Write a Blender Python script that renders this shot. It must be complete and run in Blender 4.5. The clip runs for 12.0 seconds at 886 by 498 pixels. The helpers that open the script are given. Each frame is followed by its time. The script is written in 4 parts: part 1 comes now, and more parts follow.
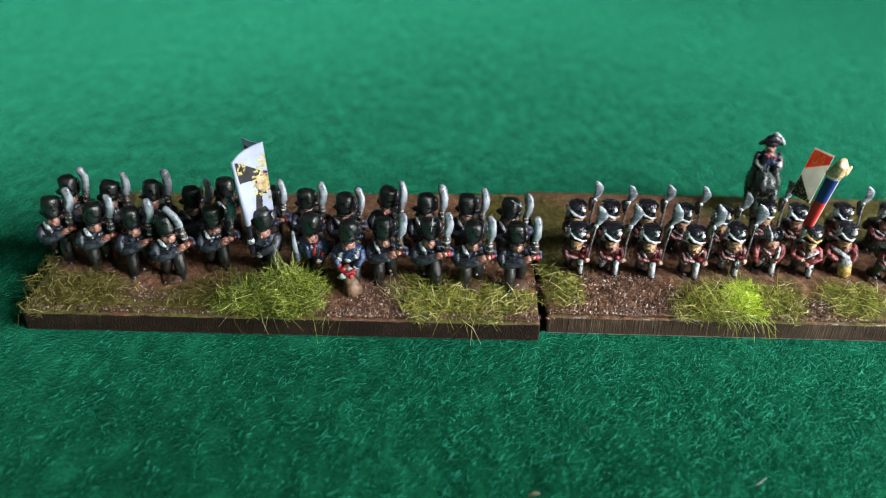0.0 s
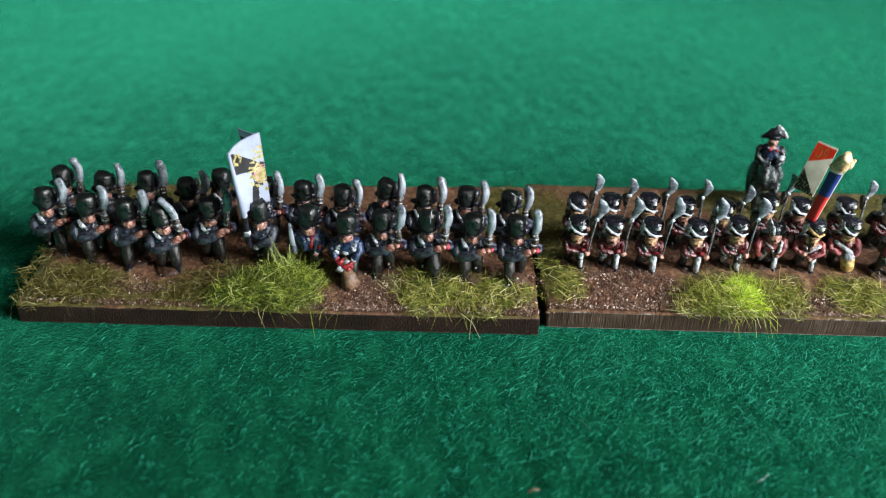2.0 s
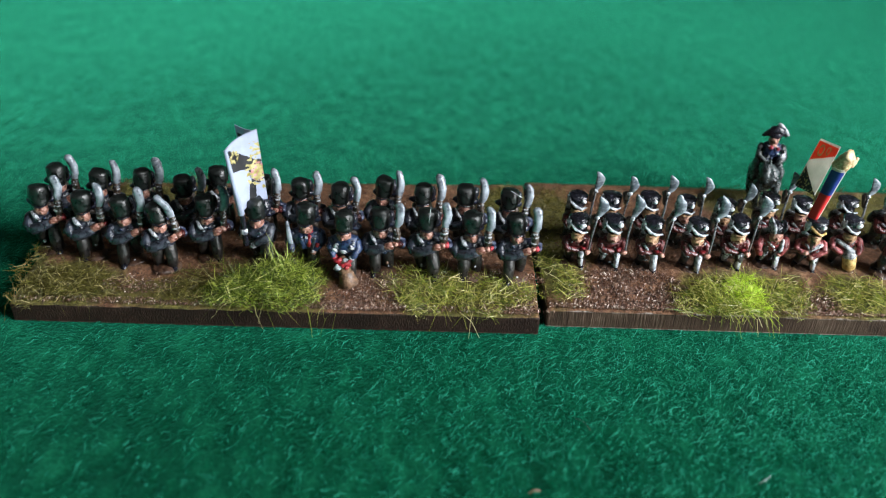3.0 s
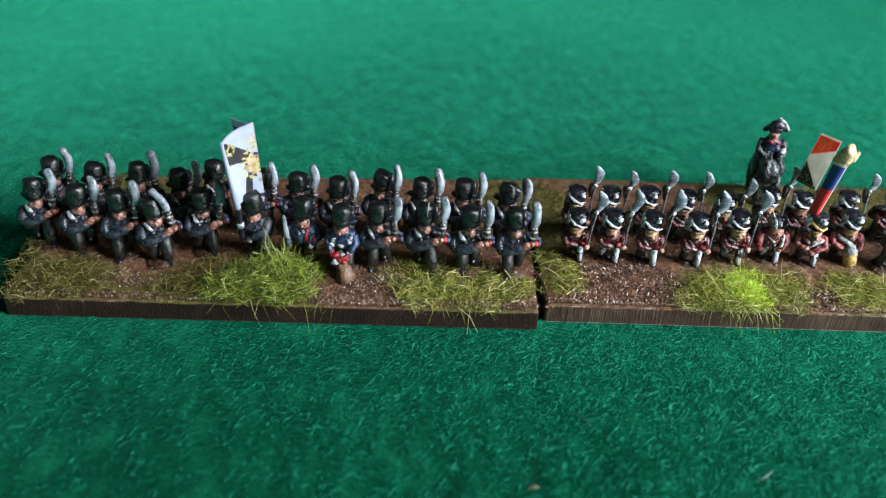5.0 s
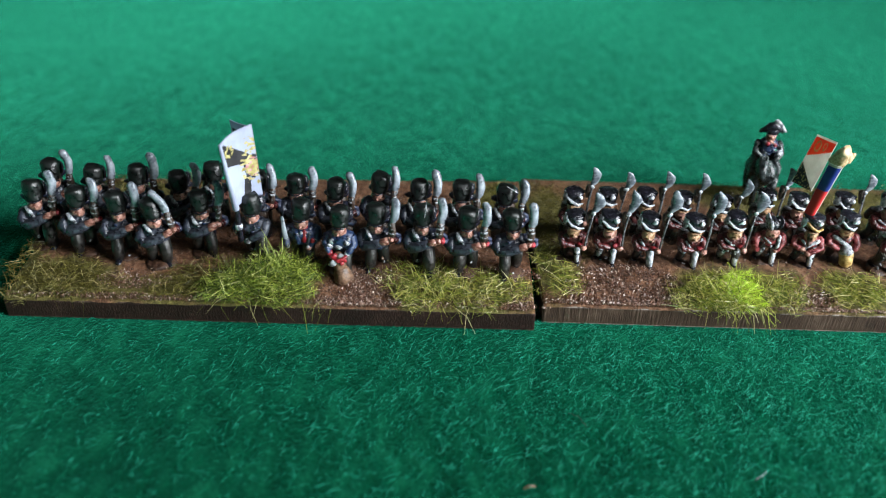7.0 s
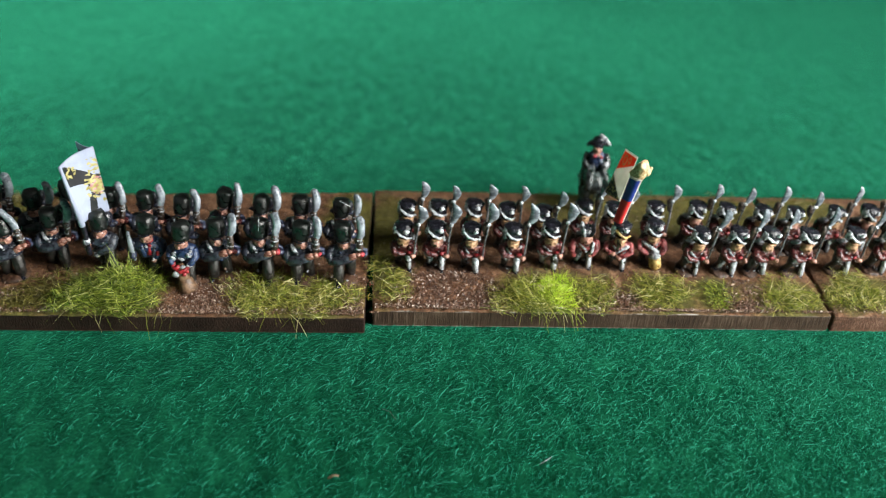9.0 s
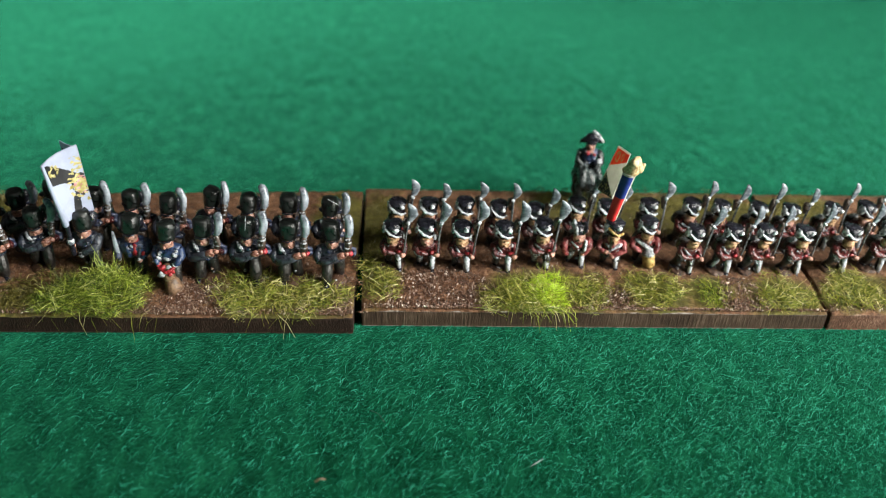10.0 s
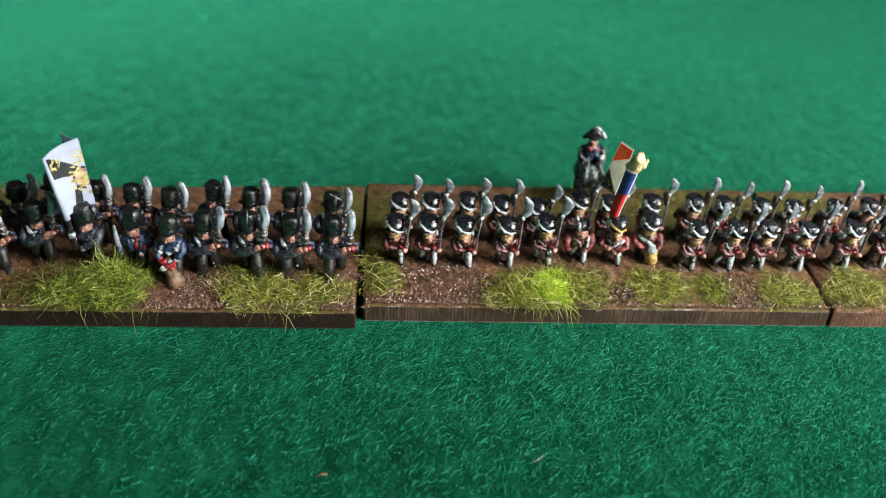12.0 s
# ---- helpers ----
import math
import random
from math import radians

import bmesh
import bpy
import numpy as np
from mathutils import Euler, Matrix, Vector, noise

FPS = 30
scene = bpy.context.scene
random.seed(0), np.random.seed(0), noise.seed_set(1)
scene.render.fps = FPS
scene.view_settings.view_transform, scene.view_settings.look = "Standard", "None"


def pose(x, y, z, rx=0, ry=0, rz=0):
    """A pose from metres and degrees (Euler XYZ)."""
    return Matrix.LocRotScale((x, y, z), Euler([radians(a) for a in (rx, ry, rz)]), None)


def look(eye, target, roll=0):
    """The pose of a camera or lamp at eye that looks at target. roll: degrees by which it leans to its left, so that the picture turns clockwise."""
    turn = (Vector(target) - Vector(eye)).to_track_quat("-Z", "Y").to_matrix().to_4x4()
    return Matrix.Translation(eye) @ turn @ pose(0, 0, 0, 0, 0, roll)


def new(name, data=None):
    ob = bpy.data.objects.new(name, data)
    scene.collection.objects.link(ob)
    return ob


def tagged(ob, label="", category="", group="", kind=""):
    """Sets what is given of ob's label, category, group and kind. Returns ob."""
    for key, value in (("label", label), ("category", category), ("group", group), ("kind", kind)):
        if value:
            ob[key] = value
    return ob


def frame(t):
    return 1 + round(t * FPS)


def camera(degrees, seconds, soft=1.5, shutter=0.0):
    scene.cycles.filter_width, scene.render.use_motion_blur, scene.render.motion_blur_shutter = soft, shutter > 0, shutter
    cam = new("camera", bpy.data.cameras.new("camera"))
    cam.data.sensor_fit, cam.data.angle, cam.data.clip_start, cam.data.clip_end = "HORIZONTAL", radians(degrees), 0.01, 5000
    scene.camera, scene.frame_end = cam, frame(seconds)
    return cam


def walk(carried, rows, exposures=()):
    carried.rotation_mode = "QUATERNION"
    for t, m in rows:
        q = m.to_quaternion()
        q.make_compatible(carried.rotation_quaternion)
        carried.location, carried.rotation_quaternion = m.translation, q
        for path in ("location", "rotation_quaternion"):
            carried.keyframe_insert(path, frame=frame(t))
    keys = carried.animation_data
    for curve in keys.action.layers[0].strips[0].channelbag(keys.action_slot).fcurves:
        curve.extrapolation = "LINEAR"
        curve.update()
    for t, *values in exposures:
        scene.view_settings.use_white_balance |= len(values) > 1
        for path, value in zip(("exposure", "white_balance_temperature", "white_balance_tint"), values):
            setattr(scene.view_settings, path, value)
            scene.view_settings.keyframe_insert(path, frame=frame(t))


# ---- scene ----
CM = 0.01
cam = camera(54.0, 12.0, 1.02, 0.5)
cam.data.dof.use_dof = True
cam.data.dof.focus_distance = 0.1065
cam.data.dof.aperture_fstop = 20.0
PATH = [  # seconds, eye and target in centimetres, roll
    (0, (-1.216, -8.363, 6.558), (-1.218, -6.681, 5.476), 1.04),
    (0.5, (-1.211, -8.314, 6.529), (-1.215, -6.636, 5.441), 1.15),
    (1, (-1.238, -8.301, 6.506), (-1.236, -6.625, 5.415), 1.32),
    (1.5, (-1.269, -8.256, 6.528), (-1.260, -6.585, 5.430), 1.44),
    (2, (-1.237, -8.260, 6.478), (-1.232, -6.585, 5.384), 1.37),
    (2.5, (-1.250, -8.236, 6.475), (-1.240, -6.562, 5.380), 1.50),
    (3, (-1.272, -8.179, 6.420), (-1.258, -6.506, 5.324), 1.60),
    (5, (-1.284, -8.127, 6.337), (-1.263, -6.456, 5.237), 1.83),
    (5.5, (-1.263, -8.143, 6.329), (-1.245, -6.471, 5.232), 1.77),
    (6, (-1.269, -8.148, 6.350), (-1.251, -6.477, 5.250), 1.75),
    (6.5, (-1.241, -8.164, 6.328), (-1.228, -6.491, 5.232), 1.65),
    (6.72, (-1.241, -8.164, 6.328), (-1.228, -6.491, 5.232), 1.65),
    (8.3, (-0.833, -8.603, 6.762), (-0.739, -6.931, 5.670), 2.64),
    (8.5, (-0.510, -8.713, 6.793), (-0.410, -7.042, 5.699), 2.63),
    (9, (0.336, -8.849, 7.001), (0.445, -7.180, 5.904), 2.57),
    (9.5, (0.425, -8.779, 6.938), (0.534, -7.110, 5.841), 2.42),
    (10, (0.472, -8.715, 6.904), (0.581, -7.047, 5.806), 2.35),
    (10.5, (0.401, -8.682, 6.867), (0.512, -7.014, 5.769), 2.49),
    (11, (0.424, -8.670, 6.881), (0.528, -7.007, 5.774), 2.42),
    (11.5, (0.419, -8.656, 6.865), (0.526, -6.994, 5.757), 2.53),
    (12, (0.423, -8.693, 6.881), (0.536, -7.030, 5.775), 2.69),
]
walk(cam, [(t, look(Vector(e) * CM, Vector(g) * CM, r)) for t, e, g, r in PATH],
     exposures=[(0.0, 0.03, 6750, 10), (3.0, 0.04, 6500, 10), (6.0, 0.03, 6270, 10), (8.5, 0.02, 6850, 8), (10.0, 0.0, 7250, 8), (12.0, 0.0, 7100, 8)])

# ---- light ----
world = bpy.data.worlds.new("sky")
scene.world = world
world.use_nodes = True
wn = world.node_tree.nodes
sky = wn.new("ShaderNodeTexSky")
sky.sky_type, sky.sun_disc, sky.sun_elevation, sky.sun_rotation = "NISHITA", False, radians(35), radians(60)
world.node_tree.links.new(sky.outputs[0], wn["Background"].inputs[0])
wn["Background"].inputs[1].default_value = 0.12

FLOOR = -0.75
WEST, EAST, SOUTH, NORTH, TOP = -1.25, 0.205, -1.6, 2.3, 1.75
WIN_Y0, WIN_Y1, WIN_Z0, WIN_Z1 = -0.33, 0.10, 0.02, 0.31

daylight = bpy.data.lights.new("window_daylight", "AREA")
daylight.shape, daylight.size, daylight.size_y = "RECTANGLE", WIN_Z1 - WIN_Z0 - 0.1, WIN_Y1 - WIN_Y0 - 0.1
daylight.energy, daylight.color = 5.25, (0.94, 0.97, 1.0)
lamp = new("window_daylight", daylight)
lamp.matrix_world = look((EAST + 0.03, (WIN_Y0 + WIN_Y1) / 2, (WIN_Z0 + WIN_Z1) / 2), (EAST - 1, (WIN_Y0 + WIN_Y1) / 2, (WIN_Z0 + WIN_Z1) / 2))


# ---- materials ----
def shader(name, rough=0.5, metal=0.0, spec=0.5):
    m = bpy.data.materials.new(name)
    m.use_nodes = True
    b = m.node_tree.nodes["Principled BSDF"]
    b.inputs["Roughness"].default_value, b.inputs["Metallic"].default_value = rough, metal
    b.inputs["Specular IOR Level"].default_value = spec
    return m, m.node_tree.nodes, m.node_tree.links, b


def noise_node(n, l, scale, detail=4.0, rough=0.6, coord=None, kind="Object"):
    t = n.new("ShaderNodeTexNoise")
    t.inputs["Scale"].default_value, t.inputs["Detail"].default_value, t.inputs["Roughness"].default_value = scale, detail, rough
    if coord is None:
        coord = n.new("ShaderNodeTexCoord").outputs[kind]
    l.new(coord, t.inputs["Vector"])
    return t


def ramp(n, l, source, stops):
    r = n.new("ShaderNodeValToRGB")
    while len(r.color_ramp.elements) < len(stops):
        r.color_ramp.elements.new(0.5)
    for e, (p, c) in zip(r.color_ramp.elements, stops):
        e.position, e.color = p, (*c, 1)
    l.new(source, r.inputs[0])
    return r.outputs[0]


def bump(n, l, b, height, strength, distance):
    k = n.new("ShaderNodeBump")
    k.inputs["Strength"].default_value, k.inputs["Distance"].default_value = strength, distance
    l.new(height, k.inputs["Height"])
    l.new(k.outputs[0], b.inputs["Normal"])


def paint(name, dark, light, rough=0.32, metal=0.0, scale=1900.0, grit=0.00013, thin=0.0):
    """Brush paint: two tones in blotches, thin relief; thin: share of light let through, for paper."""
    m, n, l, b = shader(name, rough, metal)
    t = noise_node(n, l, scale, 4.0, 0.65)
    tint = ramp(n, l, t.outputs[0], [(0.38, dark), (0.62, light)])
    l.new(tint, b.inputs["Base Color"])
    if thin:
        glow, mix = n.new("ShaderNodeBsdfTranslucent"), n.new("ShaderNodeMixShader")
        mix.inputs[0].default_value = thin
        l.new(tint, glow.inputs["Color"])
        l.new(b.outputs[0], mix.inputs[1])
        l.new(glow.outputs[0], mix.inputs[2])
        l.new(mix.outputs[0], n["Material Output"].inputs["Surface"])
    k = noise_node(n, l, scale * 1.7, 3.0, 0.6)
    bump(n, l, b, k.outputs[0], 0.8, grit)
    h = n.new("ShaderNodeMapRange")
    h.inputs["From Min"].default_value, h.inputs["From Max"].default_value = 0.35, 0.65
    h.inputs["To Min"].default_value, h.inputs["To Max"].default_value = max(rough - 0.14, 0.12), rough + 0.14
    l.new(t.outputs[0], h.inputs["Value"])
    l.new(h.outputs[0], b.inputs["Roughness"])
    return m


def island_mix(name, stops, rough=0.6, spec=0.4, through_light=0.0):
    """Each loose piece takes its own colour out of the ramp; thin fibres let some light through."""
    m, n, l, b = shader(name, rough, 0.0, spec)
    g = n.new("ShaderNodeNewGeometry")
    tint = ramp(n, l, g.outputs["Random Per Island"], stops)
    l.new(tint, b.inputs["Base Color"])
    if through_light:
        t, mix = n.new("ShaderNodeBsdfTranslucent"), n.new("ShaderNodeMixShader")
        mix.inputs[0].default_value = through_light
        l.new(tint, t.inputs["Color"])
        l.new(b.outputs[0], mix.inputs[1])
        l.new(t.outputs[0], mix.inputs[2])
        l.new(mix.outputs[0], n["Material Output"].inputs["Surface"])
    return m


def plain(name, a, c, scale, rough=0.8, relief=0.001):
    m, n, l, b = shader(name, rough)
    t = noise_node(n, l, scale)
    l.new(ramp(n, l, t.outputs[0], [(0.3, a), (0.7, c)]), b.inputs["Base Color"])
    bump(n, l, b, t.outputs[0], 0.2, relief)
    return m


WALL = plain("wall_paint", (0.60, 0.59, 0.57), (0.66, 0.65, 0.63), 6.0)
CEILING = plain("ceiling_paint", (0.74, 0.74, 0.73), (0.80, 0.80, 0.79), 5.0)
FLOORING = plain("floor_boards", (0.22, 0.14, 0.08), (0.33, 0.21, 0.12), 9.0, 0.5)
FRAME = plain("white_gloss", (0.76, 0.76, 0.75), (0.82, 0.82, 0.81), 20.0, 0.3)
TABLE = plain("table_wood", (0.16, 0.09, 0.05), (0.28, 0.17, 0.09), 14.0, 0.4)


def felt_material():
    """Matted wool: soft clumps, the shade of the hollows between them put into the colour."""
    m, n, l, b = shader("green_felt", 0.95, 0.0, 0.0)
    c = n.new("ShaderNodeTexCoord")
    fine = noise_node(n, l, 2300.0, 4.0, 0.62, c.outputs["Object"])
    # the nap is combed away from the viewer: clumps are longer in depth
    nap = n.new("ShaderNodeMapping")
    nap.inputs["Scale"].default_value = (1.0, 0.5, 1.0)
    l.new(c.outputs["Object"], nap.inputs["Vector"])
    clump = noise_node(n, l, 420.0, 3.0, 0.55, nap.outputs[0])
    wide = noise_node(n, l, 150.0, 3.0, 0.6, nap.outputs[0])

    def blend(a, k, share):
        mix = n.new("ShaderNodeMix")
        mix.data_type = "FLOAT"
        mix.inputs[0].default_value = share
        l.new(a, mix.inputs[2])
        l.new(k, mix.inputs[3])
        return mix.outputs[0]

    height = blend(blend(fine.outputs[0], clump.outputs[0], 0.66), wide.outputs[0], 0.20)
    # low spots coloured near black, as the shade down in the nap
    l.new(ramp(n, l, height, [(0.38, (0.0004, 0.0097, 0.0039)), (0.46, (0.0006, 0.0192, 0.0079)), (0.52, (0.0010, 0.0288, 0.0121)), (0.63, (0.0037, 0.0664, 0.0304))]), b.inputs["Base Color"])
    b.inputs["Sheen Weight"].default_value = 1.0
    b.inputs["Sheen Roughness"].default_value = 0.36
    b.inputs["Sheen Tint"].default_value = (0.080, 0.94, 0.540, 1)
    bump(n, l, b, height, 0.55, 0.0011)
    return m


FELT = felt_material()
FUZZ = island_mix("felt_fibre", [(0.0, (0.0013, 0.0517, 0.0215)), (0.60, (0.0029, 0.0947, 0.0445)), (0.86, (0.0166, 0.2340, 0.1380)), (1.0, (0.0576, 0.5160, 0.3600))], 0.9, 0.0, 0.35)

HAIR = island_mix("felt_hair", [(0.0, (0.0038, 0.0911, 0.0433)), (0.75, (0.0152, 0.2311, 0.1331)), (1.0, (0.0694, 0.5463, 0.3782))], 0.8, 0.1, 0.3)
BEARSKIN = paint("black_fur_paint", (0.0014, 0.0018, 0.0017), (0.0050, 0.0074, 0.0064), 0.38, 0.0, 1900.0, 0.00008)
BLACK = paint("black_paint", (0.005, 0.005, 0.008), (0.018, 0.018, 0.026), 0.17)
NAVY = paint("dark_blue_coat_paint", (0.004, 0.005, 0.012), (0.030, 0.038, 0.075), 0.38)
COAT = paint("slate_blue_coat_paint", (0.0015, 0.002, 0.005), (0.034, 0.040, 0.058), 0.32, 0.0, 1100.0, 0.00022)
GREYBLUE = paint("grey_blue_highlight_paint", (0.0079, 0.0094, 0.0141), (0.0472, 0.0551, 0.0723), 0.36)
BLUE = paint("blue_paint", (0.003, 0.006, 0.018), (0.020, 0.042, 0.105), 0.36)
TROUSER = paint("charcoal_trouser_paint", (0.0038, 0.0038, 0.0038), (0.0202, 0.0176, 0.0151), 0.40)
STEEL = paint("dull_steel_paint", (0.0390, 0.0390, 0.0423), (0.1300, 0.1365, 0.1430), 0.34, 0.2)
PUDDLE = paint("dark_red_brown_earth_paint", (0.020, 0.008, 0.004), (0.075, 0.034, 0.017), 0.5, 0.0, 1500.0, 0.0003)
FLESH = paint("flesh_paint", (0.0908, 0.0303, 0.0212), (0.4238, 0.2195, 0.1665), 0.34)
TAN = paint("tanned_flesh_paint", (0.0906, 0.0348, 0.0175), (0.4182, 0.2509, 0.1324), 0.34)
RED = paint("red_paint", (0.1020, 0.0041, 0.0068), (0.3060, 0.0170, 0.0238), 0.4)
ROSECOAT = paint("rubbed_red_coat_paint", (0.060, 0.008, 0.009), (0.300, 0.060, 0.062), 0.32, 0.0, 1500.0, 0.0002)
REDCOAT = paint("dark_red_coat_paint", (0.012, 0.004, 0.004), (0.105, 0.013, 0.013), 0.32, 0.0, 1500.0, 0.0002)
WHITE = paint("white_paint", (0.0738, 0.0820, 0.0984), (0.4920, 0.5166, 0.5412), 0.30)
CLEAN_WHITE = paint("clean_white_paint", (0.2132, 0.2296, 0.2542), (0.5412, 0.5740, 0.6068), 0.28)
GREY = paint("grey_wash_paint", (0.025, 0.025, 0.028), (0.36, 0.38, 0.41), 0.32)
SILVER = paint("silver_paint", (0.0870, 0.0988, 0.1186), (0.2846, 0.3162, 0.3557), 0.34, 0.08, 700.0, 0.00012)
STOCK = paint("dark_brown_wood_paint", (0.010, 0.006, 0.004), (0.045, 0.025, 0.016), 0.38)
GOLD = paint("gold_ochre_paint", (0.2400, 0.1360, 0.0320), (0.6000, 0.4160, 0.1600), 0.4)
HORSE = paint("black_horse_paint_with_pale_flecks", (0.003, 0.004, 0.0045), (0.042, 0.055, 0.055), 0.28, 0.0, 1500.0, 0.0002)
GILT = paint("pale_gilt_paint", (0.3024, 0.1932, 0.0840), (0.6384, 0.4872, 0.2940), 0.42)
MUD = paint("brown_earth_paint", (0.05, 0.026, 0.014), (0.16, 0.09, 0.05), 0.5)
PAPER_WHITE = paint("white_paper", (0.32, 0.35, 0.47), (0.39, 0.43, 0.55), 0.65, 0.0, 300.0, 0.00005, 0.3)
PAPER_BLACK = paint("black_print", (0.012, 0.012, 0.014), (0.03, 0.03, 0.034), 0.5, 0.0, 300.0, 0.00005, 0.3)
PAPER_STITCH = paint("grey_stitch_print", (0.30, 0.30, 0.33), (0.42, 0.42, 0.45), 0.55, 0.0, 300.0, 0.00005, 0.3)
PAPER_GOLD = paint("gold_print", (0.28, 0.23, 0.06), (0.58, 0.51, 0.24), 0.5, 0.0, 1200.0, 0.00005, 0.3)
PAPER_ROSE = paint("rose_print", (0.40, 0.16, 0.14), (0.60, 0.34, 0.36), 0.5, 0.0, 1200.0, 0.00005, 0.3)
PAPER_RED = paint("red_print", (0.52, 0.012, 0.012), (0.66, 0.03, 0.03), 0.5, 0.0, 300.0, 0.00005, 0.3)
PAPER_ORANGE = paint("red_orange_print", (0.58, 0.055, 0.022), (0.72, 0.12, 0.05), 0.5, 0.0, 500.0, 0.00005, 0.5)
PAPER_BLUE = paint("blue_print", (0.008, 0.02, 0.16), (0.02, 0.05, 0.27), 0.5, 0.0, 300.0, 0.00005, 0.3)
PAPER_CREAM = paint("cream_paper", (0.56, 0.54, 0.48), (0.74, 0.72, 0.66), 0.55, 0.0, 300.0, 0.00005, 0.5)

GRASS = island_mix("static_grass", [(0.0, (0.0607, 0.0828, 0.0110)), (0.35, (0.1490, 0.1932, 0.0243)), (0.62, (0.3091, 0.3533, 0.0463)), (0.85, (0.5520, 0.4968, 0.1325)), (1.0, (0.9053, 0.8170, 0.4858))], 0.42, 0.5, 0.4)
LIME = island_mix("lime_static_grass", [(0.0, (0.2334, 0.4012, 0.0243)), (0.5, (0.5134, 0.7050, 0.0486)), (0.9, (0.7468, 0.8752, 0.1216)), (1.0, (0.8752, 0.8752, 0.3647))], 0.42, 0.5, 0.4)
MEADOW = island_mix("bright_static_grass", [(0.0, (0.0213, 0.0330, 0.0060)), (0.36, (0.0958, 0.1375, 0.0176)), (0.65, (0.2555, 0.3410, 0.0396)), (0.88, (0.4898, 0.5610, 0.0770)), (1.0, (0.8667, 0.8470, 0.3300))], 0.42, 0.5, 0.4)
OLIVE = island_mix("dry_static_grass", [(0.0, (0.0404, 0.0341, 0.0071)), (0.4, (0.1032, 0.0943, 0.0161)), (0.8, (0.2154, 0.1930, 0.0404)), (1.0, (0.5744, 0.4847, 0.2423))], 0.42, 0.5, 0.4)
GRAVEL = island_mix("drybrushed_grit", [(0.0, (0.0380, 0.0135, 0.0060)), (0.55, (0.1150, 0.0480, 0.0240)), (0.80, (0.2200, 0.1180, 0.0760)), (0.93, (0.4000, 0.2900, 0.2300)), (1.0, (0.7200, 0.6300, 0.5800))], 0.32, 0.55)


def ground_material():
    m, n, l, b = shader("painted_basing_earth", 0.6, 0.0, 0.35)
    t = noise_node(n, l, 1000.0, 6.0, 0.75)
    earth = ramp(n, l, t.outputs[0], [(0.32, (0.0413, 0.0156, 0.0072)), (0.50, (0.1487, 0.0652, 0.0290)), (0.70, (0.3716, 0.1992, 0.1148))])
    moss = ramp(n, l, t.outputs[0], [(0.32, (0.044, 0.038, 0.007)), (0.55, (0.125, 0.108, 0.018)), (0.74, (0.27, 0.23, 0.058))])
    a = n.new("ShaderNodeAttribute")
    a.attribute_name = "moss"
    mix = n.new("ShaderNodeMix")
    mix.data_type = "RGBA"
    l.new(a.outputs["Fac"], mix.inputs[0])
    l.new(earth, mix.inputs[6])
    l.new(moss, mix.inputs[7])
    l.new(mix.outputs[2], b.inputs["Base Color"])
    bump(n, l, b, noise_node(n, l, 1800.0, 5.0, 0.75).outputs[0], 1.0, 0.0008)
    return m


def slab_material(name, dark, mid, light, stretch, worn, bare=0.44):
    """Edge of a sawn board under thin brown paint: upright saw marks with pale worn arrises."""
    m, n, l, b = shader(name, 0.68, 0.0, 0.2)
    c = n.new("ShaderNodeTexCoord")
    k = n.new("ShaderNodeMapping")
    k.inputs["Scale"].default_value = (1.0, 1.0, stretch)
    l.new(c.outputs["Object"], k.inputs["Vector"])
    t = noise_node(n, l, 4200.0, 3.0, 0.6, k.outputs[0])
    w = noise_node(n, l, 260.0, 3.0, 0.6, c.outputs["Object"])
    mix = n.new("ShaderNodeMix")
    mix.data_type = "FLOAT"
    mix.inputs[0].default_value = 0.45
    l.new(t.outputs[0], mix.inputs[2])
    l.new(w.outputs[0], mix.inputs[3])
    body = ramp(n, l, mix.outputs[0], [(0.36, dark), (0.52, mid), (0.68, light)])
    # paint rubbed off along the two long arrises
    xyz = n.new("ShaderNodeSeparateXYZ")
    l.new(c.outputs["Object"], xyz.inputs[0])
    off = n.new("ShaderNodeMath")
    off.operation, off.inputs[1].default_value = "SUBTRACT", 0.00087
    l.new(xyz.outputs["Z"], off.inputs[0])
    far = n.new("ShaderNodeMath")
    far.operation = "ABSOLUTE"
    l.new(off.outputs[0], far.inputs[0])
    edge = n.new("ShaderNodeMapRange")
    edge.inputs["From Min"].default_value, edge.inputs["From Max"].default_value = 0.00102, 0.00128
    l.new(far.outputs[0], edge.inputs["Value"])
    patch = noise_node(n, l, 900.0, 4.0, 0.7, c.outputs["Object"])
    gate = n.new("ShaderNodeMapRange")
    gate.inputs["From Min"].default_value, gate.inputs["From Max"].default_value = bare, bare + 0.14
    l.new(patch.outputs[0], gate.inputs["Value"])
    both = n.new("ShaderNodeMath")
    both.operation = "MULTIPLY"
    l.new(edge.outputs[0], both.inputs[0])
    l.new(gate.outputs[0], both.inputs[1])
    rub = n.new("ShaderNodeMix")
    rub.data_type = "RGBA"
    l.new(both.outputs[0], rub.inputs[0])
    l.new(body, rub.inputs[6])
    rub.inputs[7].default_value = (*worn, 1)
    l.new(rub.outputs[2], b.inputs["Base Color"])
    bump(n, l, b, t.outputs[0], 0.6, 0.0003)
    return m


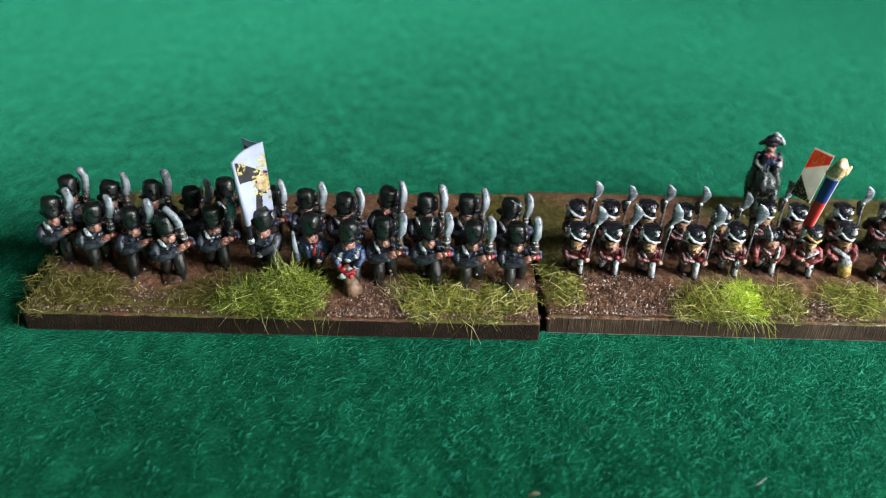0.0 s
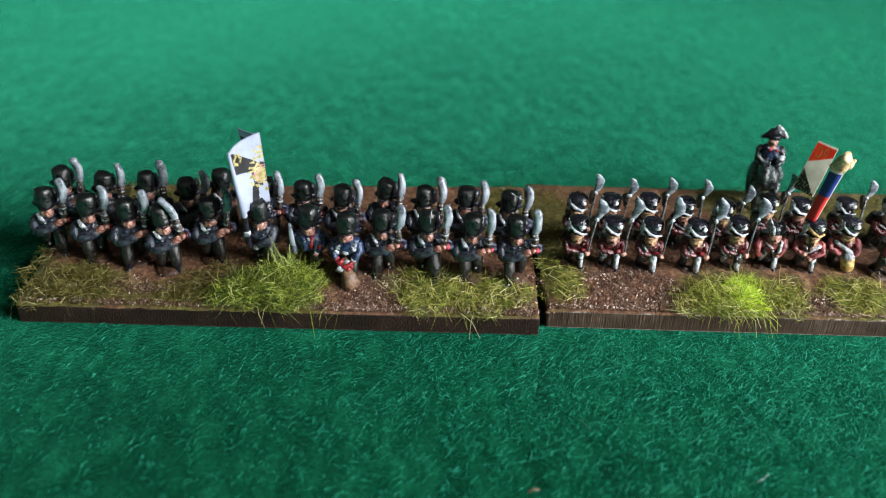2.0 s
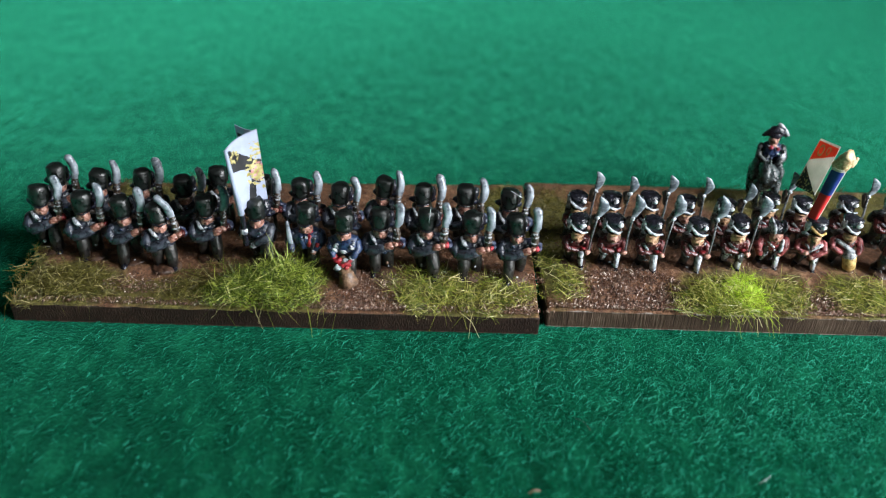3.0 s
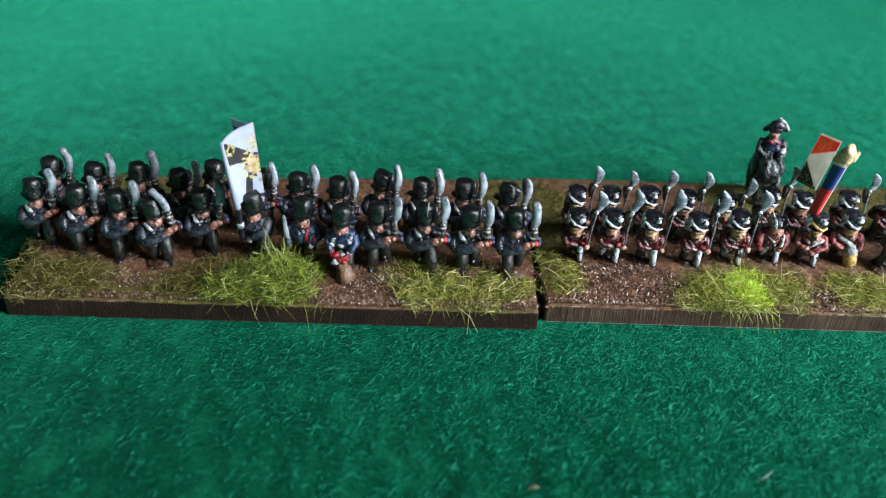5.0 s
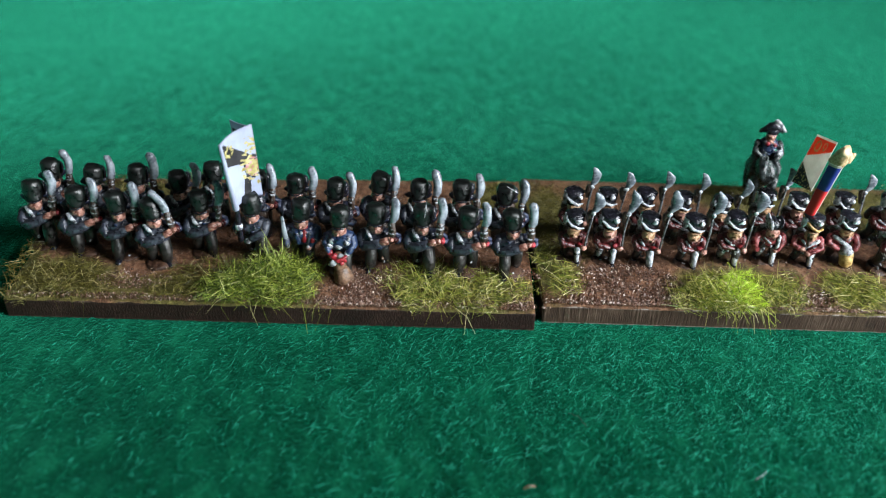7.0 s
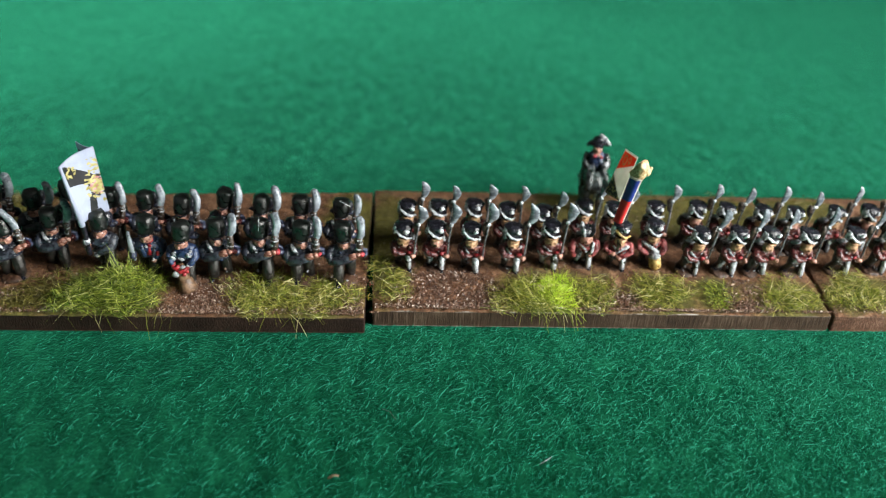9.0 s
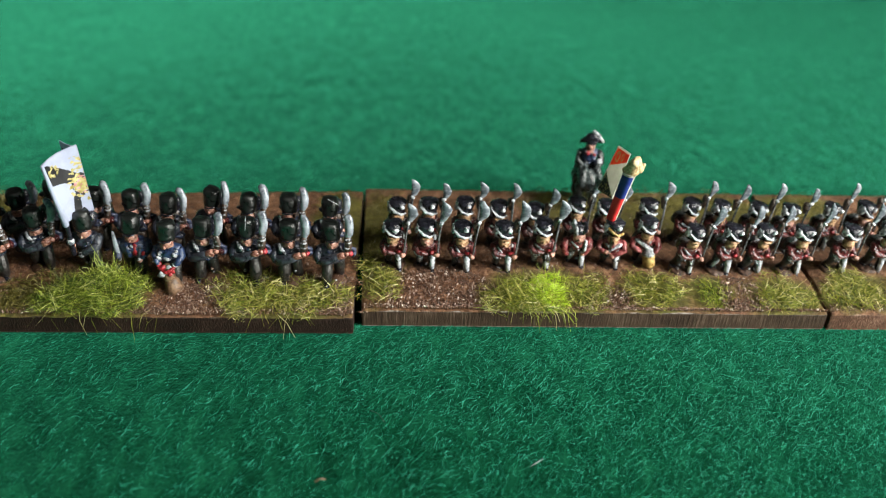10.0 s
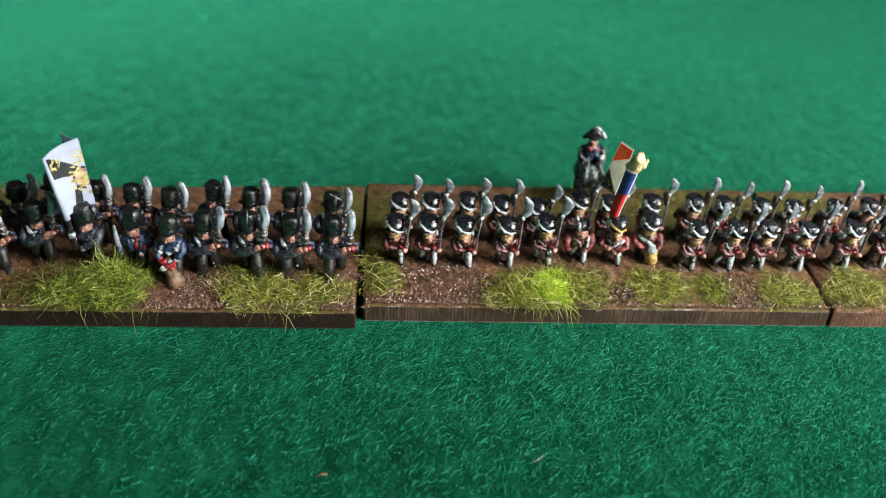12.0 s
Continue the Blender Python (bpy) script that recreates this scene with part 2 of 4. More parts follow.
GROUND = ground_material()
SLAB_SAWN = slab_material("sawn_board_edge", (0.0194, 0.0113, 0.0073), (0.0454, 0.0275, 0.0178), (0.0994, 0.0670, 0.0475), 0.08, (0.4324, 0.3767, 0.3418), 0.40)
SLAB_BROWN = slab_material("brown_painted_board_edge", (0.0299, 0.0126, 0.0080), (0.0862, 0.0414, 0.0253), (0.1725, 0.0978, 0.0690), 0.5, (0.3450, 0.2415, 0.1840))
SLAB_DARK = slab_material("dark_painted_board_edge", (0.0060, 0.0025, 0.0015), (0.0169, 0.0075, 0.0049), (0.0398, 0.0218, 0.0159), 0.6, (0.1291, 0.0895, 0.0696))


# ---- mesh tools ----
class Shape:
    """Gathers rounded solids, each with its own paint, into one mesh. Centimetres."""

    def __init__(self):
        self.v, self.f, self.m, self.mats = [], [], [], []

    def slot(self, mat):
        if mat not in self.mats:
            self.mats.append(mat)
        return self.mats.index(mat)

    def add(self, verts, faces, mat):
        o, s = len(self.v), self.slot(mat)
        self.v += [tuple(p) for p in verts]
        self.f += [tuple(o + i for i in f) for f in faces]
        self.m += [s] * len(faces)

    def ball(self, c, r, mat, rot=(0, 0, 0), seg=14, rings=9, power=1.0):
        """An ellipsoid; power below 1 squares it off."""
        e = Euler([radians(a) for a in rot]).to_matrix()
        sg = lambda a: math.copysign(abs(a) ** power, a)
        verts = [Vector((0, 0, -r[2]))]
        for i in range(1, rings):
            a = -math.pi / 2 + math.pi * i / rings
            for j in range(seg):
                b = 2 * math.pi * j / seg
                verts.append(Vector((r[0] * sg(math.cos(a)) * sg(math.cos(b)), r[1] * sg(math.cos(a)) * sg(math.sin(b)), r[2] * sg(math.sin(a)))))
        verts.append(Vector((0, 0, r[2])))
        faces = [(0, 1 + (j + 1) % seg, 1 + j) for j in range(seg)]
        for i in range(rings - 2):
            for j in range(seg):
                a, b = 1 + i * seg + j, 1 + i * seg + (j + 1) % seg
                faces.append((a, b, b + seg, a + seg))
        last, t = len(verts) - 1, 1 + (rings - 2) * seg
        faces += [(t + j, t + (j + 1) % seg, last) for j in range(seg)]
        c = Vector(c)
        self.add([c + e @ p for p in verts], faces, mat)

    def limb(self, points, radii, mat, seg=9, flat=1.0, cap=0.8):
        """A rounded tube through the points."""
        P = [Vector(p) for p in points]
        d0, d1 = (P[0] - P[1]).normalized(), (P[-1] - P[-2]).normalized()
        P = [P[0] + d0 * radii[0] * cap] + P + [P[-1] + d1 * radii[-1] * cap]
        R = [radii[0] * (0.35 if cap > 0.5 else 0.8)] + list(radii) + [radii[-1] * (0.35 if cap > 0.5 else 0.8)]
        verts, faces, n = [], [], len(P)
        for i, p in enumerate(P):
            d = (P[min(i + 1, n - 1)] - P[max(i - 1, 0)]).normalized()
            u = d.cross(Vector((0, 1, 0)) if abs(d.y) < 0.9 else Vector((1, 0, 0))).normalized()
            w = d.cross(u)
            for j in range(seg):
                a = 2 * math.pi * j / seg
                verts.append(p + u * math.cos(a) * R[i] + w * math.sin(a) * R[i] * flat)
        for i in range(n - 1):
            for j in range(seg):
                a, b = i * seg + j, i * seg + (j + 1) % seg
                faces.append((a, b, b + seg, a + seg))
        faces.append(tuple(range(seg))[::-1])
        faces.append(tuple((n - 1) * seg + j for j in range(seg)))
        self.add(verts, faces, mat)

    def mesh(self, name, lumps=0.0, seed=0):
        me = bpy.data.meshes.new(name)
        pts = []
        for p in self.v:
            q = Vector(p)
            if lumps:
                o = Vector((seed * 7.1, seed * 3.3, 1.7))
                q = q + noise.noise_vector(q * 9.0 + o) * lumps + noise.noise_vector(q * 26.0 + o) * lumps * 0.45
            pts.append(q * CM)
        me.from_pydata(pts, [], self.f)
        for mat in self.mats:
            me.materials.append(mat)
        me.polygons.foreach_set("material_index", self.m)
        me.polygons.foreach_set("use_smooth", [True] * len(self.f))
        me.update()
        return me


def block_bm(lo, hi, bevel=0.0, seg=2):
    bm = bmesh.new()
    bmesh.ops.create_cube(bm, size=1.0)
    for v in bm.verts:
        v.co = Vector([lo[i] + (v.co[i] + 0.5) * (hi[i] - lo[i]) for i in range(3)])
    if bevel:
        bmesh.ops.bevel(bm, geom=bm.edges[:], offset=bevel, segments=seg, affect="EDGES", profile=0.6)
    return bm


def part(name, bm, mat, parent=None, label=""):
    me = bpy.data.meshes.new(name)
    bm.to_mesh(me)
    bm.free()
    me.materials.append(mat)
    ob = new(name, me)
    if parent:
        ob.parent = parent
    if label:
        tagged(ob, label)
    return ob


def mesh_from(name, verts, faces, mat, parent=None, label="", smooth=False):
    me = bpy.data.meshes.new(name)
    me.from_pydata(verts, [], faces)
    me.materials.append(mat)
    me.polygons.foreach_set("use_smooth", [smooth] * len(me.polygons))
    me.update()
    ob = new(name, me)
    if parent:
        ob.parent = parent
    if label:
        tagged(ob, label)
    return ob


# ---- the room ----
def structure(name, lo, hi, mat, label):
    return tagged(part(name, block_bm(lo, hi), mat), label, name.split("_")[0], kind="structure")


T = 0.12
structure("floor", (WEST - T, SOUTH - T, FLOOR - T), (EAST + T, NORTH + T, FLOOR), FLOORING, "brown wooden floor under the table")
structure("ceiling", (WEST - T, SOUTH - T, TOP), (EAST + T, NORTH + T, TOP + T), CEILING, "plain white painted ceiling")
# added out of view; the west wall stands close to bounce fill light
structure("wall_west", (WEST - T, SOUTH - T, FLOOR), (WEST, NORTH + T, TOP), WALL, "unseen plain pale painted wall, added to close the room")
structure("wall_south", (WEST, SOUTH - T, FLOOR), (EAST + T, SOUTH, TOP), WALL, "unseen plain pale painted wall, added to close the room")
structure("wall_north", (WEST, NORTH, FLOOR), (EAST + T, NORTH + T, TOP), WALL, "unseen plain pale painted wall, added to close the room")
wall_east = tagged(new("wall_east"), "pale painted wall with a window", "wall", kind="structure")
for lo, hi in (((EAST, SOUTH, FLOOR), (EAST + T, WIN_Y0, TOP)), ((EAST, WIN_Y1, FLOOR), (EAST + T, NORTH, TOP)),
               ((EAST, WIN_Y0, FLOOR), (EAST + T, WIN_Y1, WIN_Z0)), ((EAST, WIN_Y0, WIN_Z1), (EAST + T, WIN_Y1, TOP))):
    part("wall_panel", block_bm(lo, hi), WALL, wall_east)
window = tagged(new("window_1"), "white-framed window letting in daylight", "window", kind="structure")
for lo, hi in (((EAST + 0.05, WIN_Y0, WIN_Z0), (EAST + 0.1, WIN_Y0 + 0.05, WIN_Z1)), ((EAST + 0.05, WIN_Y1 - 0.05, WIN_Z0), (EAST + 0.1, WIN_Y1, WIN_Z1)),
               ((EAST + 0.05, WIN_Y0 + 0.05, WIN_Z0), (EAST + 0.1, WIN_Y1 - 0.05, WIN_Z0 + 0.05)), ((EAST + 0.05, WIN_Y0 + 0.05, WIN_Z1 - 0.05), (EAST + 0.1, WIN_Y1 - 0.05, WIN_Z1))):
    part("window_frame", block_bm(lo, hi, 0.006), FRAME, window)

# ---- table and cloth ----
TX0, TX1, TY0, TY1 = -0.80, 0.190, -0.34, 0.52
table = tagged(new("table"), "brown wooden table under a green cloth", "table")
part("tabletop", block_bm((TX0, TY0, -0.032), (TX1, TY1, -0.002), 0.004), TABLE, table)
for x in (TX0 + 0.05, TX1 - 0.11):
    for y in (TY0 + 0.05, TY1 - 0.11):
        part("table_leg", block_bm((x, y, FLOOR), (x + 0.06, y + 0.06, -0.032), 0.004), TABLE, table)


FELT_Z = -0.042  # level of the cloth under the bases, cm


def felt_height(x, y):
    """Slow unevenness of the cloth, in metres, flat where the bases stand."""
    h = noise.noise(Vector((x * 14.0, y * 14.0, 0.3))) * 0.0010
    d = max(abs(x) - 0.075, abs(y - 0.014) - 0.019, 0.0)
    return FELT_Z * CM + (h - 0.0004) * min(d / 0.03, 1.0)


def build_cloth():
    nx, ny = 120, 90
    x0, x1, y0, y1 = TX0 - 0.01, TX1 + 0.01, TY0 - 0.01, TY1 + 0.01
    top = [(x0 + (x1 - x0) * i / nx, y0 + (y1 - y0) * j / ny) for j in range(ny + 1) for i in range(nx + 1)]
    verts = [(x, y, felt_height(x, y)) for x, y in top]
    faces = [(j * (nx + 1) + i, j * (nx + 1) + i + 1, (j + 1) * (nx + 1) + i + 1, (j + 1) * (nx + 1) + i) for j in range(ny) for i in range(nx)]
    rim = [i for i in range(nx + 1)] + [(j + 1) * (nx + 1) - 1 for j in range(1, ny + 1)] + [ny * (nx + 1) + i for i in range(nx - 1, -1, -1)] + [j * (nx + 1) for j in range(ny - 1, 0, -1)]
    o = len(verts)
    verts += [(verts[i][0], verts[i][1], -0.06) for i in rim]
    faces += [(rim[k], o + k, o + (k + 1) % len(rim), rim[(k + 1) % len(rim)]) for k in range(len(rim))]
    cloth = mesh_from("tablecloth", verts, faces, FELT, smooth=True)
    tagged(cloth, "bright green felt cloth spread over the table", "tablecloth")
    rng = np.random.default_rng(4)
    n = 1150000
    y = -0.045 + 0.245 * rng.uniform(0, 1, n) ** 2.1
    x = rng.uniform(-0.100, 0.100, n) * (1.0 + np.maximum(y, 0) * 4.0)
    clump = np.array([noise.noise(Vector((a * 560, q * 560, 1.0))) for a, q in zip(x, y)])
    # pale fibres crowd to the right and thin out in front, imitating light falloff
    keep = rng.uniform(-0.50, 0.55, n) < clump + 0.34 * np.clip((x + 0.005) / 0.06, -1.0, 1.0) + 0.25 * np.clip((y + 0.018) / 0.02, -1.0, 0.0)
    x, y = x[keep], y[keep]
    n = len(x)
    yaw = np.where(rng.uniform(0, 1, n) < 0.7, rng.normal(0.9, 0.4, n), rng.uniform(0, 2 * math.pi, n))
    rise = rng.uniform(-0.03, 0.40, n)
    length, half = rng.uniform(0.0003, 0.0011, n), rng.uniform(0.000010, 0.000026, n)
    z = np.array([felt_height(a, b) for a, b in zip(x, y)]) + 0.00005
    dx, dy, dz = np.cos(yaw) * np.cos(rise), np.sin(yaw) * np.cos(rise), np.abs(np.sin(rise))
    roll = rng.uniform(-1.2, 1.2, n)
    px, py, pz = -np.sin(yaw) * half * np.cos(roll), np.cos(yaw) * half * np.cos(roll), half * np.sin(roll)
    bend = rng.uniform(-0.5, 0.5, n) * 8
    mx, my, mz = x + dx * length * 0.5 + px * bend, y + dy * length * 0.5 + py * bend, z + dz * length * 0.6 + half
    ends = np.stack([x, y, z], 1), np.stack([mx + px, my + py, mz + pz], 1), np.stack([x + dx * length, y + dy * length, z + dz * length * 0.8], 1), np.stack([mx - px, my - py, mz - pz], 1)
    me = bpy.data.meshes.new("felt_fuzz")
    me.vertices.add(4 * n)
    me.vertices.foreach_set("co", np.stack(ends, 1).ravel())
    me.loops.add(4 * n)
    me.loops.foreach_set("vertex_index", np.arange(4 * n))
    me.polygons.add(n)
    me.polygons.foreach_set("loop_start", np.arange(n) * 4)
    me.update(calc_edges=True)
    me.materials.append(FUZZ)
    fuzz = new("felt_fuzz", me)
    fuzz.parent = cloth
    tagged(fuzz, "loose green felt fibres on the cloth", kind="stuff")
    # longer single hairs that curl up out of the nap
    verts, faces = [], []
    pick = random.Random(8)
    for _ in range(280000):
        y = -0.045 + 0.20 * pick.random() ** 2.2
        x = pick.uniform(-0.10, 0.10) * (1.0 + max(y, 0) * 3.0)
        # fewer pale hairs left and near: the dimmer light there shown by their density
        if pick.random() > min(max((x + 0.045) / 0.11, 0.05), 1.0) * min(max((y + 0.034) / 0.028, 0.08), 1.0):
            continue
        yaw = pick.gauss(0.75, 0.40) if pick.random() < 0.8 else pick.uniform(0, 6.283)
        length, turn, half = pick.uniform(0.0005, 0.0015), pick.gauss(0, 0.22), pick.uniform(0.000008, 0.000013)
        z, lift = felt_height(x, y) + 0.00006, pick.uniform(0.05, 0.22)
        o = len(verts)
        for k in range(5):
            up = math.sin(k / 4 * math.pi * 0.8) * lift * length
            verts += [(x + math.sin(yaw) * half, y - math.cos(yaw) * half, z + up), (x - math.sin(yaw) * half, y + math.cos(yaw) * half, z + up + half)]
            x, y, yaw = x + math.cos(yaw) * length / 4, y + math.sin(yaw) * length / 4, yaw + turn
            if k:
                faces.append((o + 2 * k - 2, o + 2 * k - 1, o + 2 * k + 1, o + 2 * k))
    hair = mesh_from("felt_hair", verts, faces, HAIR, cloth)
    tagged(hair, "long pale green hairs on the felt", kind="stuff")


build_cloth()


# ---- the bases ----
DECK = 0.215  # height of a slab, cm
# raised earth strips on which the ranks stand: x0, x1, y0, y1, height, cm
STRIPS = [(-6.0, -0.25, 0.62, 1.75, 0.08), (0.40, 5.85, 0.75, 1.75, 0.08), (6.35, 11.8, 0.72, 1.75, 0.08)]


def earth_rise(x, y):
    rise = 0.0
    for x0, x1, y0, y1, h in STRIPS:
        d = max((x0 - x) * 0.4, (x - x1) * 0.4, (y0 - y) * 0.6, (y - y1) * 0.5, 0.0)
        k = max(1.0 - d / 0.30, 0.0)
        rise = max(rise, h * k * k * (3 - 2 * k))
    return rise


def base_thing(lo, hi, turn, slab_mat, mossy, label, seed, taper=0.0, skew=0.0):
    """A board with painted earth on it. lo, hi: the plan in cm; mossy: discs (x, y, rx, ry) of olive stain."""
    thing = tagged(new("figure_base"), label, "base", "bases in line")
    w, d = hi[0] - lo[0], hi[1] - lo[1]
    thing.matrix_basis = pose(lo[0] * CM, lo[1] * CM, 0, 0, 0, turn)
    bm = block_bm((0, 0, FELT_Z * CM), (w * CM, d * CM, DECK * CM), 0.00025, 2)
    shrink = lambda x: 1.0 - taper * (1.0 - x / w)
    for v in bm.verts:
        v.co.y *= shrink(v.co.x / CM)
        v.co.x += skew * v.co.y
    part("slab", bm, slab_mat, thing)
    nx, ny = int(w * 34), int(d * 34)
    verts, moss = [], []
    for j in range(ny + 1):
        for i in range(nx + 1):
            x, y = w * i / nx, d * j / ny
            q = Vector((x + lo[0], y + lo[1], seed))
            e = min(x, w - x, y, d - y)
            h = 0.014 + 0.03 * noise.noise(q * 2.2) + 0.018 * noise.noise(q * 7.0) + 0.010 * noise.noise(q * 19.0)
            h = max(h, 0.006) * min(e / 0.12 + 0.15, 1.0) + 0.02 * min(e / 0.25, 1.0) + earth_rise(q.x, q.y)
            x2 = min(max(x + 0.012 * noise.noise(q * 5), 0.01), w - 0.01)
            verts.append(((x2 + skew * y) * CM, shrink(x2) * (y + (0.02 * noise.noise(q * 4 + Vector((3, 1, 0))) if j in (0, ny) else 0)) * CM, (DECK + h) * CM))
            f = 0.0
            for mx, my, rx, ry in mossy:
                r = math.hypot((q.x - mx) / rx, (q.y - my) / ry) + 0.35 * noise.noise(q * 3.1)
                f = max(f, min(max((1.15 - r) / 0.35, 0.0), 1.0))
            moss.append(f)
    faces = [(j * (nx + 1) + i, j * (nx + 1) + i + 1, (j + 1) * (nx + 1) + i + 1, (j + 1) * (nx + 1) + i) for j in range(ny) for i in range(nx)]
    rim = [i for i in range(nx + 1)] + [(j + 1) * (nx + 1) - 1 for j in range(1, ny + 1)] + [ny * (nx + 1) + i for i in range(nx - 1, -1, -1)] + [j * (nx + 1) for j in range(ny - 1, 0, -1)]
    o = len(verts)
    verts += [(verts[i][0], verts[i][1], (DECK - 0.012) * CM) for i in rim]
    moss += [moss[i] for i in rim]
    faces += [(rim[k], o + k, o + (k + 1) % len(rim), rim[(k + 1) % len(rim)]) for k in range(len(rim))]
    top = mesh_from("earth_layer", verts, faces, GROUND, thing, "brown and olive painted earth texture", True)
    a = top.data.attributes.new("moss", "FLOAT", "POINT")
    a.data.foreach_set("value", moss)
    return thing


def grit(parent, org, patches, count, seed, coarse=1.0):
    """Loose painted grains in patches (x, y, rx, ry), cm."""
    rng = random.Random(seed)
    octa = [(1, 0, 0), (-1, 0, 0), (0, 1, 0), (0, -1, 0), (0, 0, 1), (0, 0, -1)]
    tri = [(0, 2, 4), (2, 1, 4), (1, 3, 4), (3, 0, 4), (2, 0, 5), (1, 2, 5), (3, 1, 5), (0, 3, 5)]
    verts, faces = [], []
    area = sum(p[2] * p[3] for p in patches)
    for px, py, rx, ry in patches:
        for _ in range(int(1.15 * count * rx * ry / area)):
            a, r = rng.uniform(0, 6.283), 1.12 * rng.random() ** 0.62
            x, y = px + rx * r * math.cos(a), py + ry * r * math.sin(a)
            x, y = max(x, org[0] + 0.04), max(y, org[1] + 0.03)
            s = rng.uniform(0.0050, 0.0095) * rng.choice((0.6, 0.8, 1, 1, 1.5)) * coarse
            z = DECK + 0.040 + earth_rise(x, y) + rng.uniform(-0.016, 0.016)
            e, long = Euler((rng.uniform(0, 6), rng.uniform(0, 6), rng.uniform(0, 6))).to_matrix(), rng.choice((1.0, 1.3, 1.8, 2.6))
            o = len(verts)
            for q in octa:
                p = e @ (Vector((q[0] * long, q[1], q[2] * 0.8)) * s * rng.uniform(0.6, 1.4))
                verts.append(((p.x + x - org[0]) * CM, (p.y + y - org[1]) * CM, (p.z + z) * CM))
            faces += [tuple(o + i for i in t) for t in tri]
    ob = mesh_from("grit", verts, faces, GRAVEL, parent, "glossy brown drybrushed sand grains", True)
    ob["kind"] = "stuff"


def tuft(x, y, rx, ry, height, count, mat, label, seed, lean=0.9, core=0.0):
    """A patch of fine fibres glued on the earth, cm."""
    rng = random.Random(seed)
    verts, faces = [], []
    for _ in range(int(count * 0.8)):
        a, r = rng.uniform(0, 6.283), math.sqrt(rng.random())
        r *= 1.0 + 0.25 * math.sin(3 * a + seed) + 0.12 * math.sin(7 * a)
        bx, by = rx * r * math.cos(a), ry * r * math.sin(a)
        dome = max(1.0 - r * r * 0.85, 0.10)
        l = (0.35 + 0.95 * rng.random() ** 1.6) * height * (0.6 + 0.4 * dome)
        z0 = core * dome * rng.uniform(0.1, 1.0)
        yaw = rng.uniform(0, 6.283)
        flat = rng.random() < 0.62
        d = Vector((math.cos(yaw), math.sin(yaw), rng.uniform(-0.05, 0.40) if flat else rng.uniform(0.5, 2.2) / max(lean, 0.3))).normalized()
        side = d.cross(Vector((rng.uniform(-1, 1), rng.uniform(-1, 1), 0.2))).normalized() * rng.uniform(0.0020, 0.0042)
        p0 = Vector((bx, by, z0 + earth_rise(x + bx, y + by) + (rng.uniform(0.0, 0.10) if flat else 0.0)))
        if flat:
            p0 = p0 - d * l * 0.4
            p0.z = max(p0.z, earth_rise(x + bx, y + by))
        droop = Vector((rng.uniform(-0.2, 0.2), rng.uniform(-0.2, 0.2), -rng.uniform(0.0, 0.22))) * l
        bow = Vector((-d.y, d.x, 0.25)) * l * rng.uniform(-0.12, 0.12)
        p1, p2 = p0 + d * l * 0.55 + bow, p0 + d * l + droop
        o = len(verts)
        for p in (p0 - side, p0 + side, p1 + side * 0.85, p1 - side * 0.85, p2 + side * 0.3, p2 - side * 0.3):
            verts.append(tuple(p * CM))
        faces += [(o, o + 1, o + 2, o + 3), (o + 3, o + 2, o + 4, o + 5)]
    ob = mesh_from("grass_tuft", verts, faces, mat)
    ob.location = (x * CM, y * CM, (DECK + 0.03) * CM)
    tagged(ob, label, "grass", "grass on the bases", "stuff")


L_ORG, M_ORG, R_ORG = (-6.25, -0.08), (0.045, 0.035), (6.085, -0.045)
base_l = base_thing(L_ORG, (-0.05, 3.10), -0.42, SLAB_DARK, [(-5.45, 2.5, 0.6, 0.55), (-5.75, 0.25, 0.75, 0.45), (-4.55, 0.15, 0.6, 0.30), (-3.6, 0.2, 1.0, 0.45), (-0.95, 0.2, 0.95, 0.45), (-0.3, 2.2, 0.45, 0.9), (-6.25, 1.0, 0.2, 0.6)],
                    "rectangular board edged in dark brown, earthed and grassed", 1.3, 0.08)
base_m = base_thing(M_ORG, (6.05, 3.13), -0.70, SLAB_SAWN, [(0.25, 1.5, 0.45, 1.3), (2.45, 0.35, 0.85, 0.5), (3.2, 2.7, 0.7, 0.5), (4.85, 2.35, 1.35, 0.75), (3.85, 0.35, 0.6, 0.4), (5.5, 0.3, 0.6, 0.4), (4.6, 0.4, 0.4, 0.35)],
                    "rectangular board with sawn brown edge, earthed and grassed", 5.1, 0.0, -0.028)
base_r = base_thing(R_ORG, (12.08, 3.06), -0.40, SLAB_BROWN, [(6.6, 0.35, 0.6, 0.4), (6.6, 2.6, 0.7, 0.4)], "rectangular board with brown edge, earthed and grassed", 8.4)
grit(base_l, L_ORG, [(-4.82, 0.30, 0.40, 0.14), (-2.15, 0.14, 0.45, 0.32), (-1.95, 0.48, 0.32, 0.30), (-0.6, 0.56, 0.6, 0.14), (-3.2, -0.01, 3.0, 0.06), (-0.5, 0.02, 0.42, 0.10), (-0.22, 0.12, 0.14, 0.20), (-2.45, 0.00, 0.35, 0.09)], 8800, 3)
grit(base_m, M_ORG, [(1.05, 0.38, 0.66, 0.36), (1.5, 0.16, 0.3, 0.18), (0.95, 0.08, 0.85, 0.07), (3.3, 0.2, 0.28, 0.26), (5.0, 0.3, 0.3, 0.34), (4.0, 0.04, 1.95, 0.05)], 9500, 5, 1.15)
grit(base_l, L_ORG, [(-3.1, 1.35, 2.65, 1.15)], 2600, 13)
grit(base_m, M_ORG, [(3.0, 1.5, 2.6, 1.25)], 2600, 15)
grit(base_r, R_ORG, [(6.7, 0.08, 0.65, 0.10)], 400, 6)

